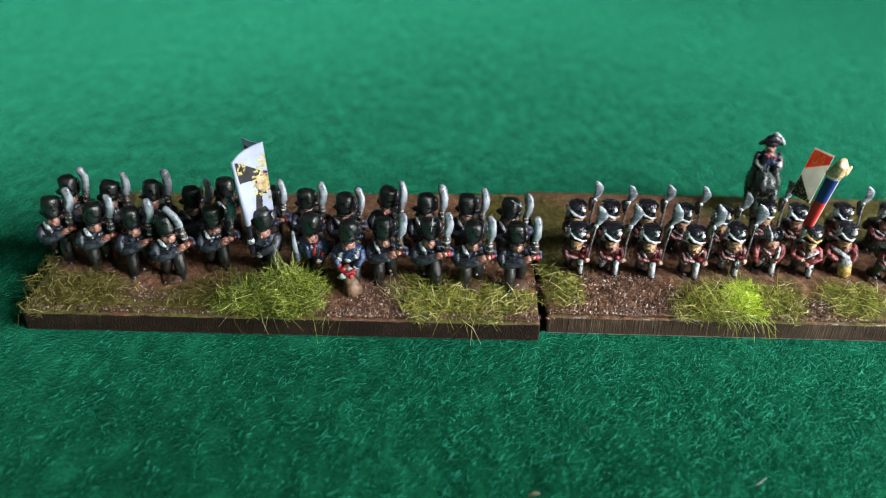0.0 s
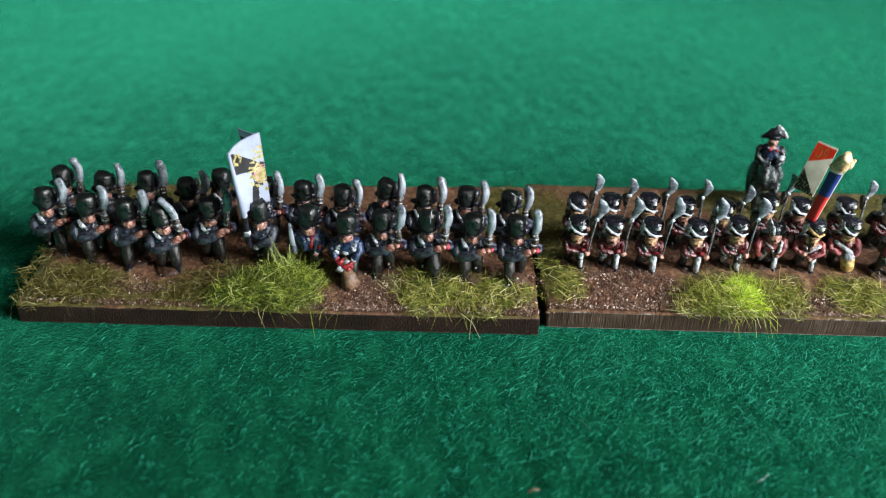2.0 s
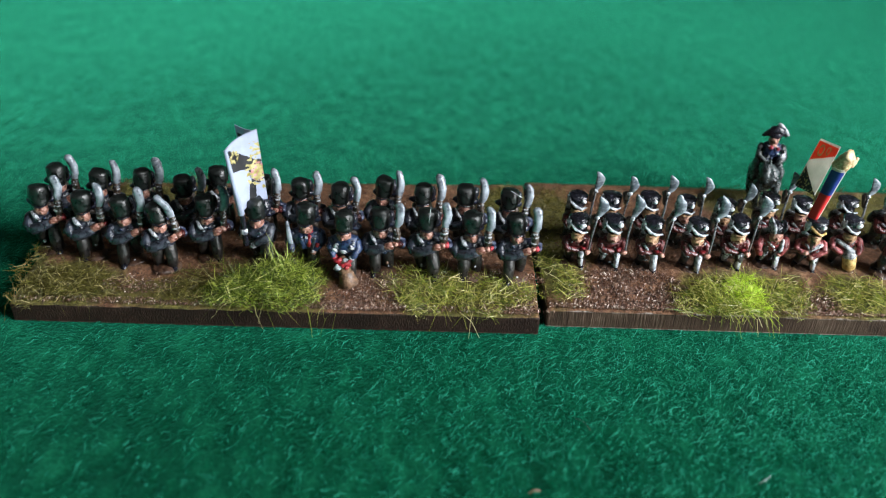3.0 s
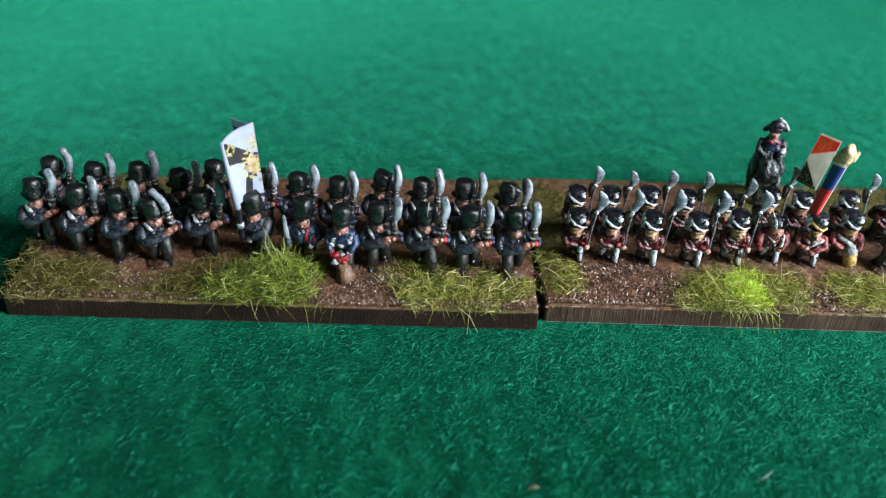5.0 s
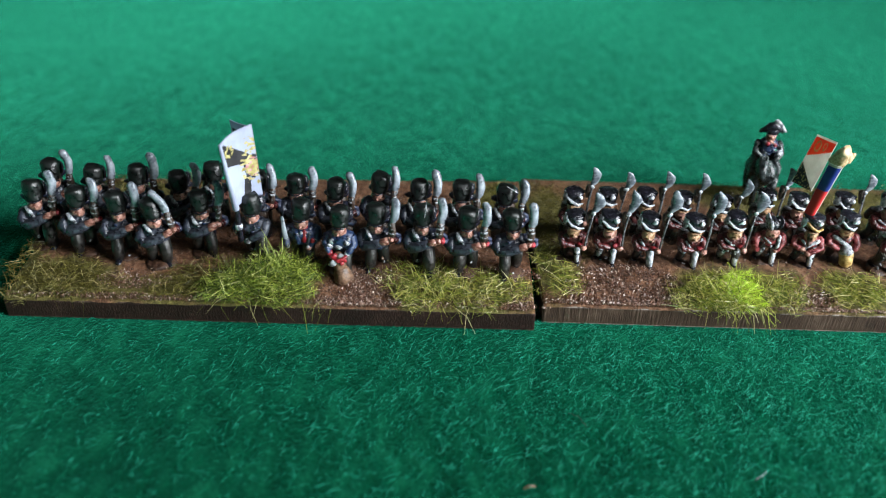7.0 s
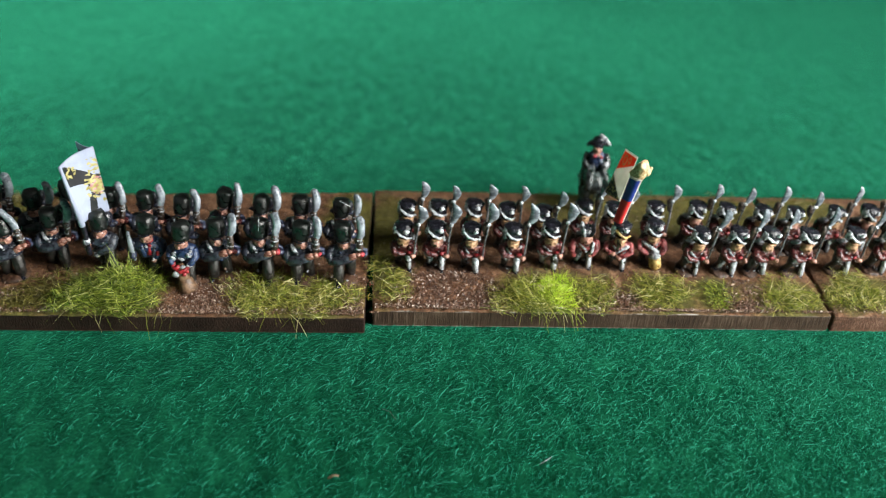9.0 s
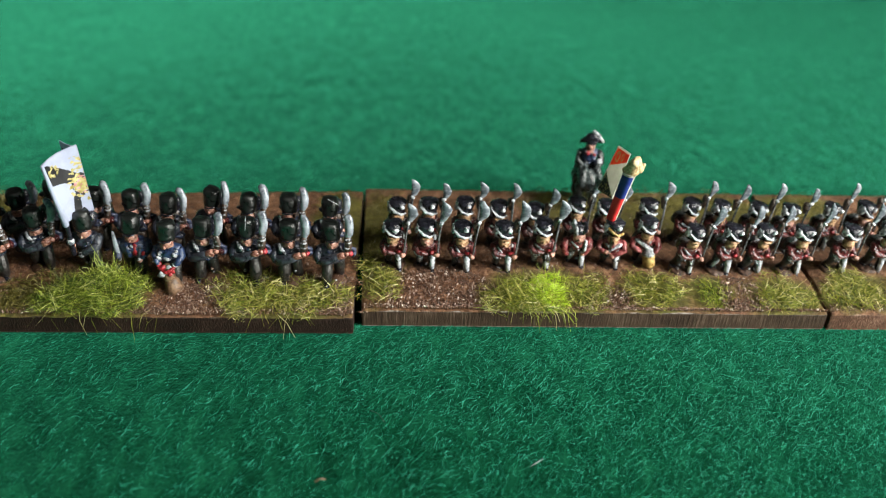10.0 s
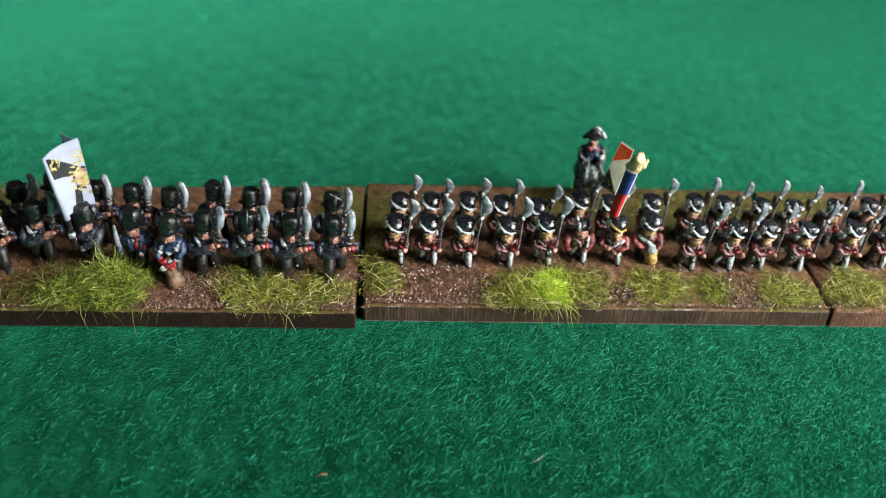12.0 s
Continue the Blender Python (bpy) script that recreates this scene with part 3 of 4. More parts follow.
# ---- grass ----
SHORT, DRY = "short green static grass glued on earth", "dry olive static grass glued on earth"
tuft(-5.95, 0.25, 0.42, 0.40, 0.25, 900, OLIVE, DRY, 1)
tuft(-5.40, 0.24, 0.38, 0.34, 0.23, 800, OLIVE, DRY, 2)
tuft(-6.20, 0.88, 0.14, 0.34, 0.15, 220, OLIVE, DRY, 21)
tuft(-4.25, 0.18, 0.34, 0.30, 0.22, 550, OLIVE, DRY, 3)
tuft(-3.95, 0.42, 0.28, 0.26, 0.20, 320, OLIVE, DRY, 22)
tuft(-3.60, 0.12, 0.38, 0.28, 0.34, 1400, MEADOW, "bright green static grass tuft glued on earth", 4, 0.9, 0.16)
tuft(-3.12, 0.24, 0.54, 0.36, 0.42, 2700, MEADOW, "tall domed green static grass tuft", 5, 0.8, 0.28)
tuft(-1.42, 0.28, 0.44, 0.40, 0.28, 1200, GRASS, SHORT, 6)
tuft(-0.65, 0.20, 0.58, 0.34, 0.24, 1300, GRASS, SHORT, 7)
tuft(0.10, 0.82, 0.14, 0.28, 0.24, 170, GRASS, SHORT, 8)
tuft(0.34, 0.44, 0.20, 0.30, 0.24, 420, GRASS, SHORT, 9)
tuft(2.12, 0.22, 0.48, 0.34, 0.42, 1300, GRASS, SHORT, 10, 1.1, 0.06)
tuft(2.43, 0.30, 0.27, 0.32, 0.30, 950, LIME, "bright lime-yellow static grass tuft", 11, 0.9, 0.08)
tuft(2.95, 0.30, 0.34, 0.34, 0.28, 700, GRASS, SHORT, 12)
tuft(3.86, 0.36, 0.46, 0.32, 0.26, 1050, GRASS, SHORT, 13)
tuft(4.62, 0.30, 0.20, 0.26, 0.24, 380, MEADOW, "yellow-green static grass tuft", 14)
tuft(5.56, 0.27, 0.38, 0.32, 0.26, 1100, GRASS, SHORT, 15)
tuft(6.52, 0.34, 0.40, 0.36, 0.27, 1100, GRASS, SHORT, 16)
tuft(7.20, 0.30, 0.34, 0.32, 0.26, 450, OLIVE, DRY, 17)

for k, (x, y, rx, ry, number) in enumerate([(-5.55, 2.55, 0.45, 0.36, 420), (-4.75, 2.70, 0.40, 0.26, 300), (-0.40, 2.45, 0.28, 0.50, 300), (0.35, 2.55, 0.28, 0.42, 260), (2.95, 2.80, 0.45, 0.24, 260),
                                          (4.45, 2.70, 0.55, 0.28, 320), (5.45, 2.65, 0.45, 0.30, 260), (6.75, 2.70, 0.45, 0.26, 240), (0.28, 1.55, 0.20, 0.45, 200), (-6.10, 1.75, 0.14, 0.40, 160)]):
    tuft(x, y, rx, ry, 0.20, number, OLIVE, DRY, 60 + k)


def hanging(x, y, width, count, mat, seed):
    """Loose fibres that lean out over the front edge of a board, cm."""
    rng = random.Random(seed)
    verts, faces = [], []
    for _ in range(count):
        p0 = Vector((rng.uniform(-width, width), rng.uniform(0.0, 0.10), rng.uniform(0.0, 0.05)))
        l = rng.uniform(0.18, 0.42)
        out = Vector((rng.uniform(-0.9, 0.9), -1.0, rng.uniform(-0.15, 0.35))).normalized()
        p1 = p0 + out * l * 0.5
        p1.y = min(p1.y, -0.035)
        p2 = p1 + Vector((out.x * 0.6 + rng.uniform(-0.3, 0.3), -0.35, -rng.uniform(0.3, 1.0))).normalized() * l * 0.55
        p2.z = max(p2.z, -0.275)
        side = Vector((1, 0, 0.3)).normalized() * rng.uniform(0.0022, 0.0042)
        o = len(verts)
        for p in (p0 - side, p0 + side, p1 + side * 0.85, p1 - side * 0.85, p2 + side * 0.3, p2 - side * 0.3):
            verts.append(tuple(p * CM))
        faces += [(o, o + 1, o + 2, o + 3), (o + 3, o + 2, o + 4, o + 5)]
    ob = mesh_from("grass_tuft", verts, faces, mat)
    ob.location = (x * CM, y * CM, (DECK + 0.03) * CM)
    tagged(ob, "loose grass fibres hanging over the board edge", "grass", "grass on the bases", "stuff")


hanging(2.30, -0.01, 0.34, 30, GRASS, 41)
hanging(2.62, -0.01, 0.10, 5, LIME, 42)
hanging(-0.95, -0.10, 0.28, 15, GRASS, 43)
hanging(-3.30, -0.09, 0.60, 13, GRASS, 44)
hanging(-5.70, -0.06, 0.50, 7, OLIVE, 45)
hanging(-2.45, -0.09, 0.15, 8, GRASS, 46)


# ---- the figures ----
def legs(s, mat, shoe, stride, hip, side=1, width=0.062):
    """Two striding legs; side: which one is forward."""
    for k in (-1, 1):
        f = stride if k == side else -stride * 0.8
        s.limb([(0.07 * k, 0.0, hip), (0.078 * k, -0.03 - f * 0.6, hip * 0.52), (0.08 * k, 0.02 - f, 0.03)], [0.075, width, width * 0.8], mat)
        s.ball((0.085 * k, -0.03 - f, 0.0), (0.045, 0.08, 0.04), shoe, seg=10, rings=6)


def specks(s, r, mats, count, z0, z1, width, front):
    """Small dabs of highlight paint on the front of a body."""
    for _ in range(count):
        a = r.uniform(-1.1, 1.1)
        z = r.uniform(z0, z1)
        e = r.uniform(0.010, 0.022)
        s.ball((width * math.sin(a), front * math.cos(a), z), (e * r.uniform(0.8, 1.8), 0.010, e), r.choice(mats), (0, r.uniform(-60, 60), math.degrees(a)), 7, 5)


def grenadier(pose_kind, seed):
    """Cast grenadier in a black fur cap. The figure faces -y; its musket is on the shoulder at +x."""
    s, r = Shape(), random.Random(seed)
    j = lambda a: r.uniform(-a, a)
    legs(s, TROUSER, BLACK, 0.10 + j(0.03), 0.37, 1 if r.random() < 0.8 else -1, 0.078)
    s.ball((0, -0.02, -0.01), (0.19, 0.17, 0.055), PUDDLE, seg=16, rings=7)
    coat = BLUE if pose_kind in ("officer", "drummer") else COAT
    s.ball((0, 0.0, 0.470), (0.190, 0.135, 0.130), coat, power=0.85)
    s.ball((0, 0.02, 0.375), (0.170, 0.130, 0.075), coat)
    s.ball((0, 0.005, 0.555), (0.175, 0.100, 0.060), coat)
    s.ball((0.0, 0.165, 0.50), (0.135, 0.065, 0.13), STOCK, power=0.6)
    s.limb([(-0.13, 0.16, 0.655), (0.13, 0.16, 0.655)], [0.05, 0.05], NAVY, 10)
    s.ball((0, -0.055, 0.650), (0.090, 0.082, 0.085), FLESH)
    s.ball((0.0, -0.138, 0.640), (0.020, 0.022, 0.026), FLESH, seg=8, rings=6)
    s.ball((0, -0.015, 0.590), (0.100, 0.09, 0.032), RED if pose_kind == "officer" else NAVY)
    tip = (j(0.014), 0.03 + j(0.015))
    s.limb([(0, -0.030, 0.700), (tip[0] * 0.5, -0.012, 0.745), (tip[0], tip[1] * 0.4, 0.83), (tip[0] * 1.5, tip[1] * 0.9, 0.905), (tip[0] * 1.6, tip[1], 0.935)], [0.098, 0.108, 0.116, 0.118, 0.108], BEARSKIN, 20, 0.95, 0.2)
    s.ball((tip[0] + 0.105, 0.075, 0.80), (0.055, 0.07, 0.11), BLACK, (0, 8, 0), 10, 8)
    s.limb([(-0.07, -0.115, 0.725), (0.0, -0.137, 0.715), (0.07, -0.115, 0.725)], [0.010, 0.012, 0.010], BLACK, 6)
    if pose_kind in ("march", "lean", "rear"):
        # sleeve across the chest, bare hand and red cuff at the lock of the musket
        s.limb([(-0.150, 0.0, 0.55), (-0.200, -0.06, 0.455), (-0.150, -0.13, 0.405)], [0.066, 0.072, 0.064], COAT, 10)
        s.limb([(-0.155, -0.125, 0.405), (-0.04, -0.165, 0.440), (0.075, -0.185, 0.505)], [0.066, 0.066, 0.052], GREYBLUE, 10)
        s.limb([(0.085, -0.195, 0.515), (0.150, -0.195, 0.545)], [0.046, 0.050], FLESH)
        s.limb([(0.155, 0.0, 0.555), (0.225, -0.03, 0.50), (0.265, -0.11, 0.52)], [0.066, 0.062, 0.058], NAVY)
        s.ball((0.232, -0.160, 0.548), (0.044, 0.042, 0.044), REDCOAT if pose_kind == "rear" or r.random() < 0.4 else RED, seg=12, rings=8)
        s.ball((0.190, -0.190, 0.560), (0.042, 0.040, 0.040), FLESH, seg=10, rings=7)
        s.limb([(0.235, -0.10, 0.60), (0.285, -0.07, 0.56)], [0.030, 0.028], NAVY, 8)
        if r.random() < 0.45:
            s.limb([(-0.115, -0.060, 0.635), (-0.085, -0.112, 0.585), (-0.045, -0.140, 0.515)], [0.026, 0.030, 0.016], GREY, 7)
        lean = -0.17 if pose_kind == "lean" else 0.0
        foot = Vector((0.195, -0.165, 0.53))
        neck = Vector((0.205 + lean * 0.3, -0.115, 0.790))
        top = Vector((0.195 + lean + j(0.025), -0.060 + j(0.02), 1.100 + j(0.02)))
        side = Vector((0.034, -0.01, 0.0))
        s.limb([foot, foot.lerp(neck, 0.5) + Vector((0.006, 0, 0)), neck], [0.036, 0.044, 0.042], STOCK, 9)
        for k in (0.45, 0.72, 0.9):
            c = foot.lerp(neck, k)
            s.limb([c - Vector((0, 0, 0.007)), c + Vector((0, 0, 0.007))], [0.047, 0.047], GREY, 9, 1.0, 0.2)
        s.limb([neck.lerp(top, 0.0), neck.lerp(top, 0.2) + side * 0.7, neck.lerp(top, 0.55) + side, neck.lerp(top, 0.85) + side * 0.6, top], [0.040, 0.051, 0.053, 0.052, 0.045], SILVER, 14, 0.75, 0.6)
    elif pose_kind == "bearer":
        s.limb([(-0.17, 0.0, 0.545), (-0.21, -0.08, 0.46), (-0.17, -0.14, 0.47)], [0.062, 0.058, 0.046], NAVY)
        s.ball((-0.15, -0.15, 0.49), (0.045, 0.04, 0.04), FLESH, seg=10, rings=7)
        s.limb([(0.17, 0.0, 0.545), (0.15, -0.11, 0.47), (0.0, -0.155, 0.40)], [0.062, 0.062, 0.05], GREYBLUE)
        s.ball((-0.05, -0.165, 0.37), (0.042, 0.04, 0.04), GREY, seg=10, rings=7)
    elif pose_kind == "officer":
        s.limb([(-0.17, 0.0, 0.545), (-0.20, -0.06, 0.44), (-0.18, -0.12, 0.35)], [0.058, 0.055, 0.046], NAVY)
        s.limb([(-0.17, -0.13, 0.32), (-0.20, -0.08, 0.52), (-0.215, -0.02, 0.72)], [0.028, 0.028, 0.016], SILVER, 8, 0.6)
        s.limb([(0.17, 0.0, 0.545), (0.20, -0.05, 0.44), (0.12, -0.13, 0.35)], [0.058, 0.055, 0.044], BLUE)
        s.ball((0.10, -0.15, 0.33), (0.038, 0.038, 0.034), FLESH, seg=10, rings=7)
        s.limb([(0.05, -0.105, 0.56), (0.03, -0.125, 0.40)], [0.026, 0.024], RED, 7)
        s.limb([(-0.05, -0.105, 0.53), (-0.03, -0.12, 0.38)], [0.036, 0.030], BLUE, 7)
        s.limb([(0.10, -0.095, 0.53), (0.085, -0.12, 0.36)], [0.024, 0.022], GREYBLUE, 7)
        s.ball((0.13, -0.12, 0.40), (0.03, 0.03, 0.06), RED, (0, 10, 0), 9, 7)
        s.ball((0.09, -0.155, 0.345), (0.026, 0.024, 0.022), WHITE, seg=9, rings=6)
    else:
        # drummer with white trimmings and a red-hooped drum
        s.limb([(-0.14, 0.0, 0.535), (-0.175, -0.07, 0.45), (-0.12, -0.15, 0.39)], [0.058, 0.055, 0.046], BLUE)
        s.limb([(0.14, 0.0, 0.535), (0.175, -0.07, 0.45), (0.13, -0.15, 0.38)], [0.058, 0.055, 0.046], BLUE)
        s.ball((-0.07, -0.10, 0.50), (0.065, 0.03, 0.045), WHITE, (0, 30, 0), 10, 7)
        s.ball((0.06, -0.105, 0.48), (0.055, 0.03, 0.045), GREYBLUE, (0, -30, 0), 10, 7)
        s.ball((0.0, -0.125, 0.43), (0.05, 0.028, 0.04), WHITE, (0, -20, 0), 10, 7)
        s.ball((-0.11, -0.15, 0.36), (0.045, 0.035, 0.04), RED, (0, 20, 0), 10, 7)
        s.ball((0.115, -0.155, 0.365), (0.04, 0.035, 0.035), WHITE, seg=10, rings=7)
        s.ball((0.03, -0.185, 0.33), (0.05, 0.035, 0.045), WHITE, (0, 30, 0), 10, 7)
        s.ball((-0.045, -0.195, 0.34), (0.04, 0.03, 0.03), RED, (0, -20, 0), 10, 7)
        s.ball((0.10, -0.11, 0.50), (0.04, 0.03, 0.03), WHITE, (0, 40, 0), 9, 6)
        s.limb([(0.0, -0.16, 0.30), (0.02, -0.19, 0.16)], [0.085, 0.085], MUD, 14)
        s.limb([(-0.09, -0.20, 0.34), (0.02, -0.255, 0.30), (0.11, -0.20, 0.35)], [0.022, 0.026, 0.022], RED, 7)
        s.ball((-0.05, -0.245, 0.26), (0.046, 0.024, 0.070), WHITE, (0, 20, 0), 9, 7)
        s.ball((0.075, -0.225, 0.30), (0.034, 0.022, 0.050), RED, (0, -24, 0), 9, 7)
        s.ball((-0.10, -0.120, 0.44), (0.034, 0.024, 0.050), WHITE, (0, -30, 0), 9, 7)
        s.ball((0.01, -0.215, 0.27), (0.026, 0.020, 0.040), GREYBLUE, (0, 10, 0), 9, 7)
        s.ball((0.06, -0.25, 0.25), (0.032, 0.020, 0.030), RED, seg=9, rings=7)
        s.limb([(0.03, -0.17, 0.14), (0.06, -0.20, -0.01)], [0.09, 0.13], MUD, 10)
    specks(s, r, (GREYBLUE, GREYBLUE, NAVY, BLUE, BLUE, GREY), 15, 0.36, 0.56, 0.168, -0.134)
    specks(s, r, (GREY, MUD), 4, 0.02, 0.2, 0.10, -0.09)
    return s.mesh("grenadier_figurine", 0.019, seed)


def fusilier(pose_kind, seed, lift=0.0, broad=1.0):
    """Cast red-coated figure in a black shako, charging forward with its musket aslant at +x."""
    s, r = Shape(), random.Random(seed)
    j = lambda a: r.uniform(-a, a)
    coat = REDCOAT if pose_kind == "charge" else ROSECOAT
    legs(s, TROUSER, BLACK, 0.08 + j(0.02), 0.34, 1, 0.050)
    s.limb([(0.072, -0.075, 0.26), (0.080, -0.115, 0.05)], [0.044, 0.038], CLEAN_WHITE if r.random() < 0.75 else GREY, 8)
    s.limb([(-0.075, -0.02, 0.24), (-0.08, 0.02, 0.08)], [0.054, 0.040], GREY if r.random() < 0.35 else TROUSER, 8)
    s.ball((0, -0.01, -0.01), (0.17, 0.16, 0.050), PUDDLE, seg=16, rings=7)
    s.ball((0, 0.01, 0.40), (0.140, 0.115, 0.105), coat)
    s.ball((0, 0.02, 0.335), (0.125, 0.11, 0.06), coat)
    s.ball((0, 0.0, 0.45), (0.165, 0.09, 0.06), coat)
    s.ball((0, 0.145, 0.40), (0.115, 0.06, 0.105), STOCK, power=0.6)
    s.ball((0.0, 0.12, 0.51), (0.12, 0.04, 0.036), GREY, seg=12, rings=7)
    face = TAN if r.random() < 0.6 else FLESH
    s.ball((0, -0.055, 0.548), (0.086, 0.080, 0.088), face)
    s.ball((0.0, -0.130, 0.545), (0.018, 0.020, 0.022), face, seg=8, rings=6)
    s.ball((0.0, -0.095, 0.515), (0.058, 0.045, 0.038), FLESH, seg=10, rings=7)
    if r.random() < 0.6:
        s.limb([(-0.09, -0.07, 0.46), (-0.02 + j(0.02), -0.112, 0.39)], [0.018, 0.015], WHITE, 6)
    if pose_kind == "officer":
        s.ball((0, 0.0, 0.64), (0.08, 0.11, 0.10), BLACK, power=0.8)
        s.ball((-0.055, 0.0, 0.68), (0.042, 0.13, 0.12), GREY, (0, -14, 0), 12, 9)
        s.ball((0.06, -0.02, 0.67), (0.036, 0.11, 0.11), BLACK, (0, 14, 0), 12, 9)
        s.limb([(-0.155, 0.0, 0.45), (-0.19, -0.05, 0.35), (-0.16, -0.09, 0.25)], [0.055, 0.052, 0.044], coat)
        s.limb([(0.155, 0.0, 0.45), (0.18, -0.06, 0.35), (0.09, -0.125, 0.28)], [0.055, 0.048, 0.040], coat)
        s.limb([(0.09, -0.075, 0.48), (0.085, -0.11, 0.31)], [0.026, 0.026], WHITE, 7)
        s.ball((0.07, -0.135, 0.27), (0.036, 0.036, 0.034), FLESH, seg=9, rings=6)
    else:
        # shako with peak, plate and cord
        t = j(4)
        s.limb([(0, -0.005, 0.630), (0.0, 0.005, 0.71), (0.0, 0.020, 0.820)], [0.100, 0.110, 0.130], BLACK, 16, 1.0, 0.12)
        s.ball((0, 0.024, 0.822), (0.120, 0.120, 0.020), BLACK, (t - 10, t, 0), 16, 7)
        s.ball((0, -0.088, 0.622), (0.082, 0.056, 0.022), TAN, (-14, 0, 0), 12, 7)
        cord = GOLD if pose_kind == "bearer" else CLEAN_WHITE
        s.limb([(-0.126, 0.01, 0.815), (-0.110, -0.062, 0.765), (-0.048, -0.116, 0.708), (0.035, -0.126, 0.668), (0.104, -0.082, 0.660)], [0.014, 0.019, 0.020, 0.018, 0.012], cord, 8)
        s.ball((0.046, -0.108, 0.790), (0.038, 0.028, 0.044), CLEAN_WHITE, (20, 0, 12), 10, 7)
        s.ball((-0.122, -0.025, 0.750), (0.030, 0.055, 0.085), GREY if r.random() < 0.5 else WHITE, (0, 12, 0), 10, 8)
        if pose_kind == "bearer":
            s.limb([(-0.155, 0.0, 0.45), (-0.19, -0.06, 0.37), (-0.12, -0.14, 0.37)], [0.055, 0.05, 0.042], coat)
            s.ball((-0.10, -0.15, 0.38), (0.040, 0.036, 0.036), FLESH, seg=9, rings=6)
            s.limb([(0.155, 0.0, 0.45), (0.17, -0.07, 0.35), (0.02, -0.14, 0.30)], [0.055, 0.048, 0.040], coat)
            s.ball((0.0, -0.15, 0.29), (0.038, 0.034, 0.034), FLESH, seg=9, rings=6)
            s.limb([(0.10, -0.075, 0.46), (-0.05, -0.118, 0.35)], [0.028, 0.026], WHITE, 7)
        elif pose_kind == "drummer":
            s.limb([(-0.155, 0.0, 0.45), (-0.19, -0.07, 0.36), (-0.09, -0.155, 0.35)], [0.055, 0.05, 0.042], coat)
            s.limb([(0.155, 0.0, 0.45), (0.19, -0.07, 0.36), (0.12, -0.155, 0.34)], [0.055, 0.05, 0.042], coat)
            s.limb([(-0.13, -0.06, 0.48), (0.08, -0.13, 0.32)], [0.034, 0.030], WHITE, 7)
            s.limb([(0.05, -0.14, 0.25), (0.07, -0.17, 0.09)], [0.085, 0.085], GOLD, 12)
            s.limb([(0.045, -0.135, 0.275), (0.05, -0.14, 0.265)], [0.09, 0.09], WHITE, 12)
        else:
            s.limb([(-0.13, 0.0, 0.45), (-0.148, -0.06, 0.395), (-0.11, -0.12, 0.36), (0.0, -0.14, 0.355)], [0.052, 0.05, 0.044, 0.036], REDCOAT)
            s.ball((0.085, -0.135, 0.375), (0.05, 0.03, 0.035), RED, (0, 20, 0), 9, 7)
            s.limb([(-0.14, -0.075, 0.36), (-0.11, -0.13, 0.335)], [0.040, 0.036], WHITE if r.random() < 0.5 else REDCOAT, 8)
            s.limb([(0.13, 0.0, 0.45), (0.152, -0.05, 0.395), (0.14, -0.12, 0.355)], [0.052, 0.048, 0.040], REDCOAT)
            s.ball((0.130, -0.175, 0.365), (0.048, 0.042, 0.042), FLESH, seg=10, rings=7)
            hand = Vector((0.145, -0.175, 0.37))
            knob = Vector((0.195 + j(0.015), -0.065 + j(0.02), 0.945 + lift + j(0.02)))
            rise = Vector((0.020 + j(0.025), 0.015 + j(0.02), (0.305 + j(0.02)) * broad))
            s.limb([hand, hand.lerp(knob, 0.5), knob], [0.015, 0.014, 0.016], STEEL, 7)
            s.limb([hand.lerp(knob, 0.66) + Vector((-0.020, 0.035, 0)), hand.lerp(knob, 0.82) + Vector((-0.032, 0.035, 0)), knob + Vector((-0.034, 0.025, -0.02))], [0.018, 0.038, 0.044], STOCK, 9)
            s.ball(knob + Vector((-0.004, -0.016, 0.0)), (0.030, 0.026, 0.028), CLEAN_WHITE, seg=9, rings=6)
            # scoop-shaped blade: straight on one side, bellied on the other
            steps = [k / 9 for k in range(10)]
            widths = [broad * (0.014 + 0.044 * math.sin(math.pi * k ** 0.95) ** 0.9) for k in steps]
            s.limb([knob + rise * k + Vector((w - 0.026 + 0.014 * math.sin(math.pi * k), 0, 0)) for k, w in zip(steps, widths)], widths, SILVER, 12, 0.42)
    specks(s, r, (GREY, REDCOAT, FLESH, GREY, STOCK), 9, 0.30, 0.50, 0.135, -0.118)
    specks(s, r, (WHITE, GREY, BLACK), 5, 0.05, 0.28, 0.09, -0.09)
    specks(s, r, (GREY, BLACK), 3, 0.68, 0.80, 0.105, -0.108)
    return s.mesh("fusilier_figurine", 0.019, seed)


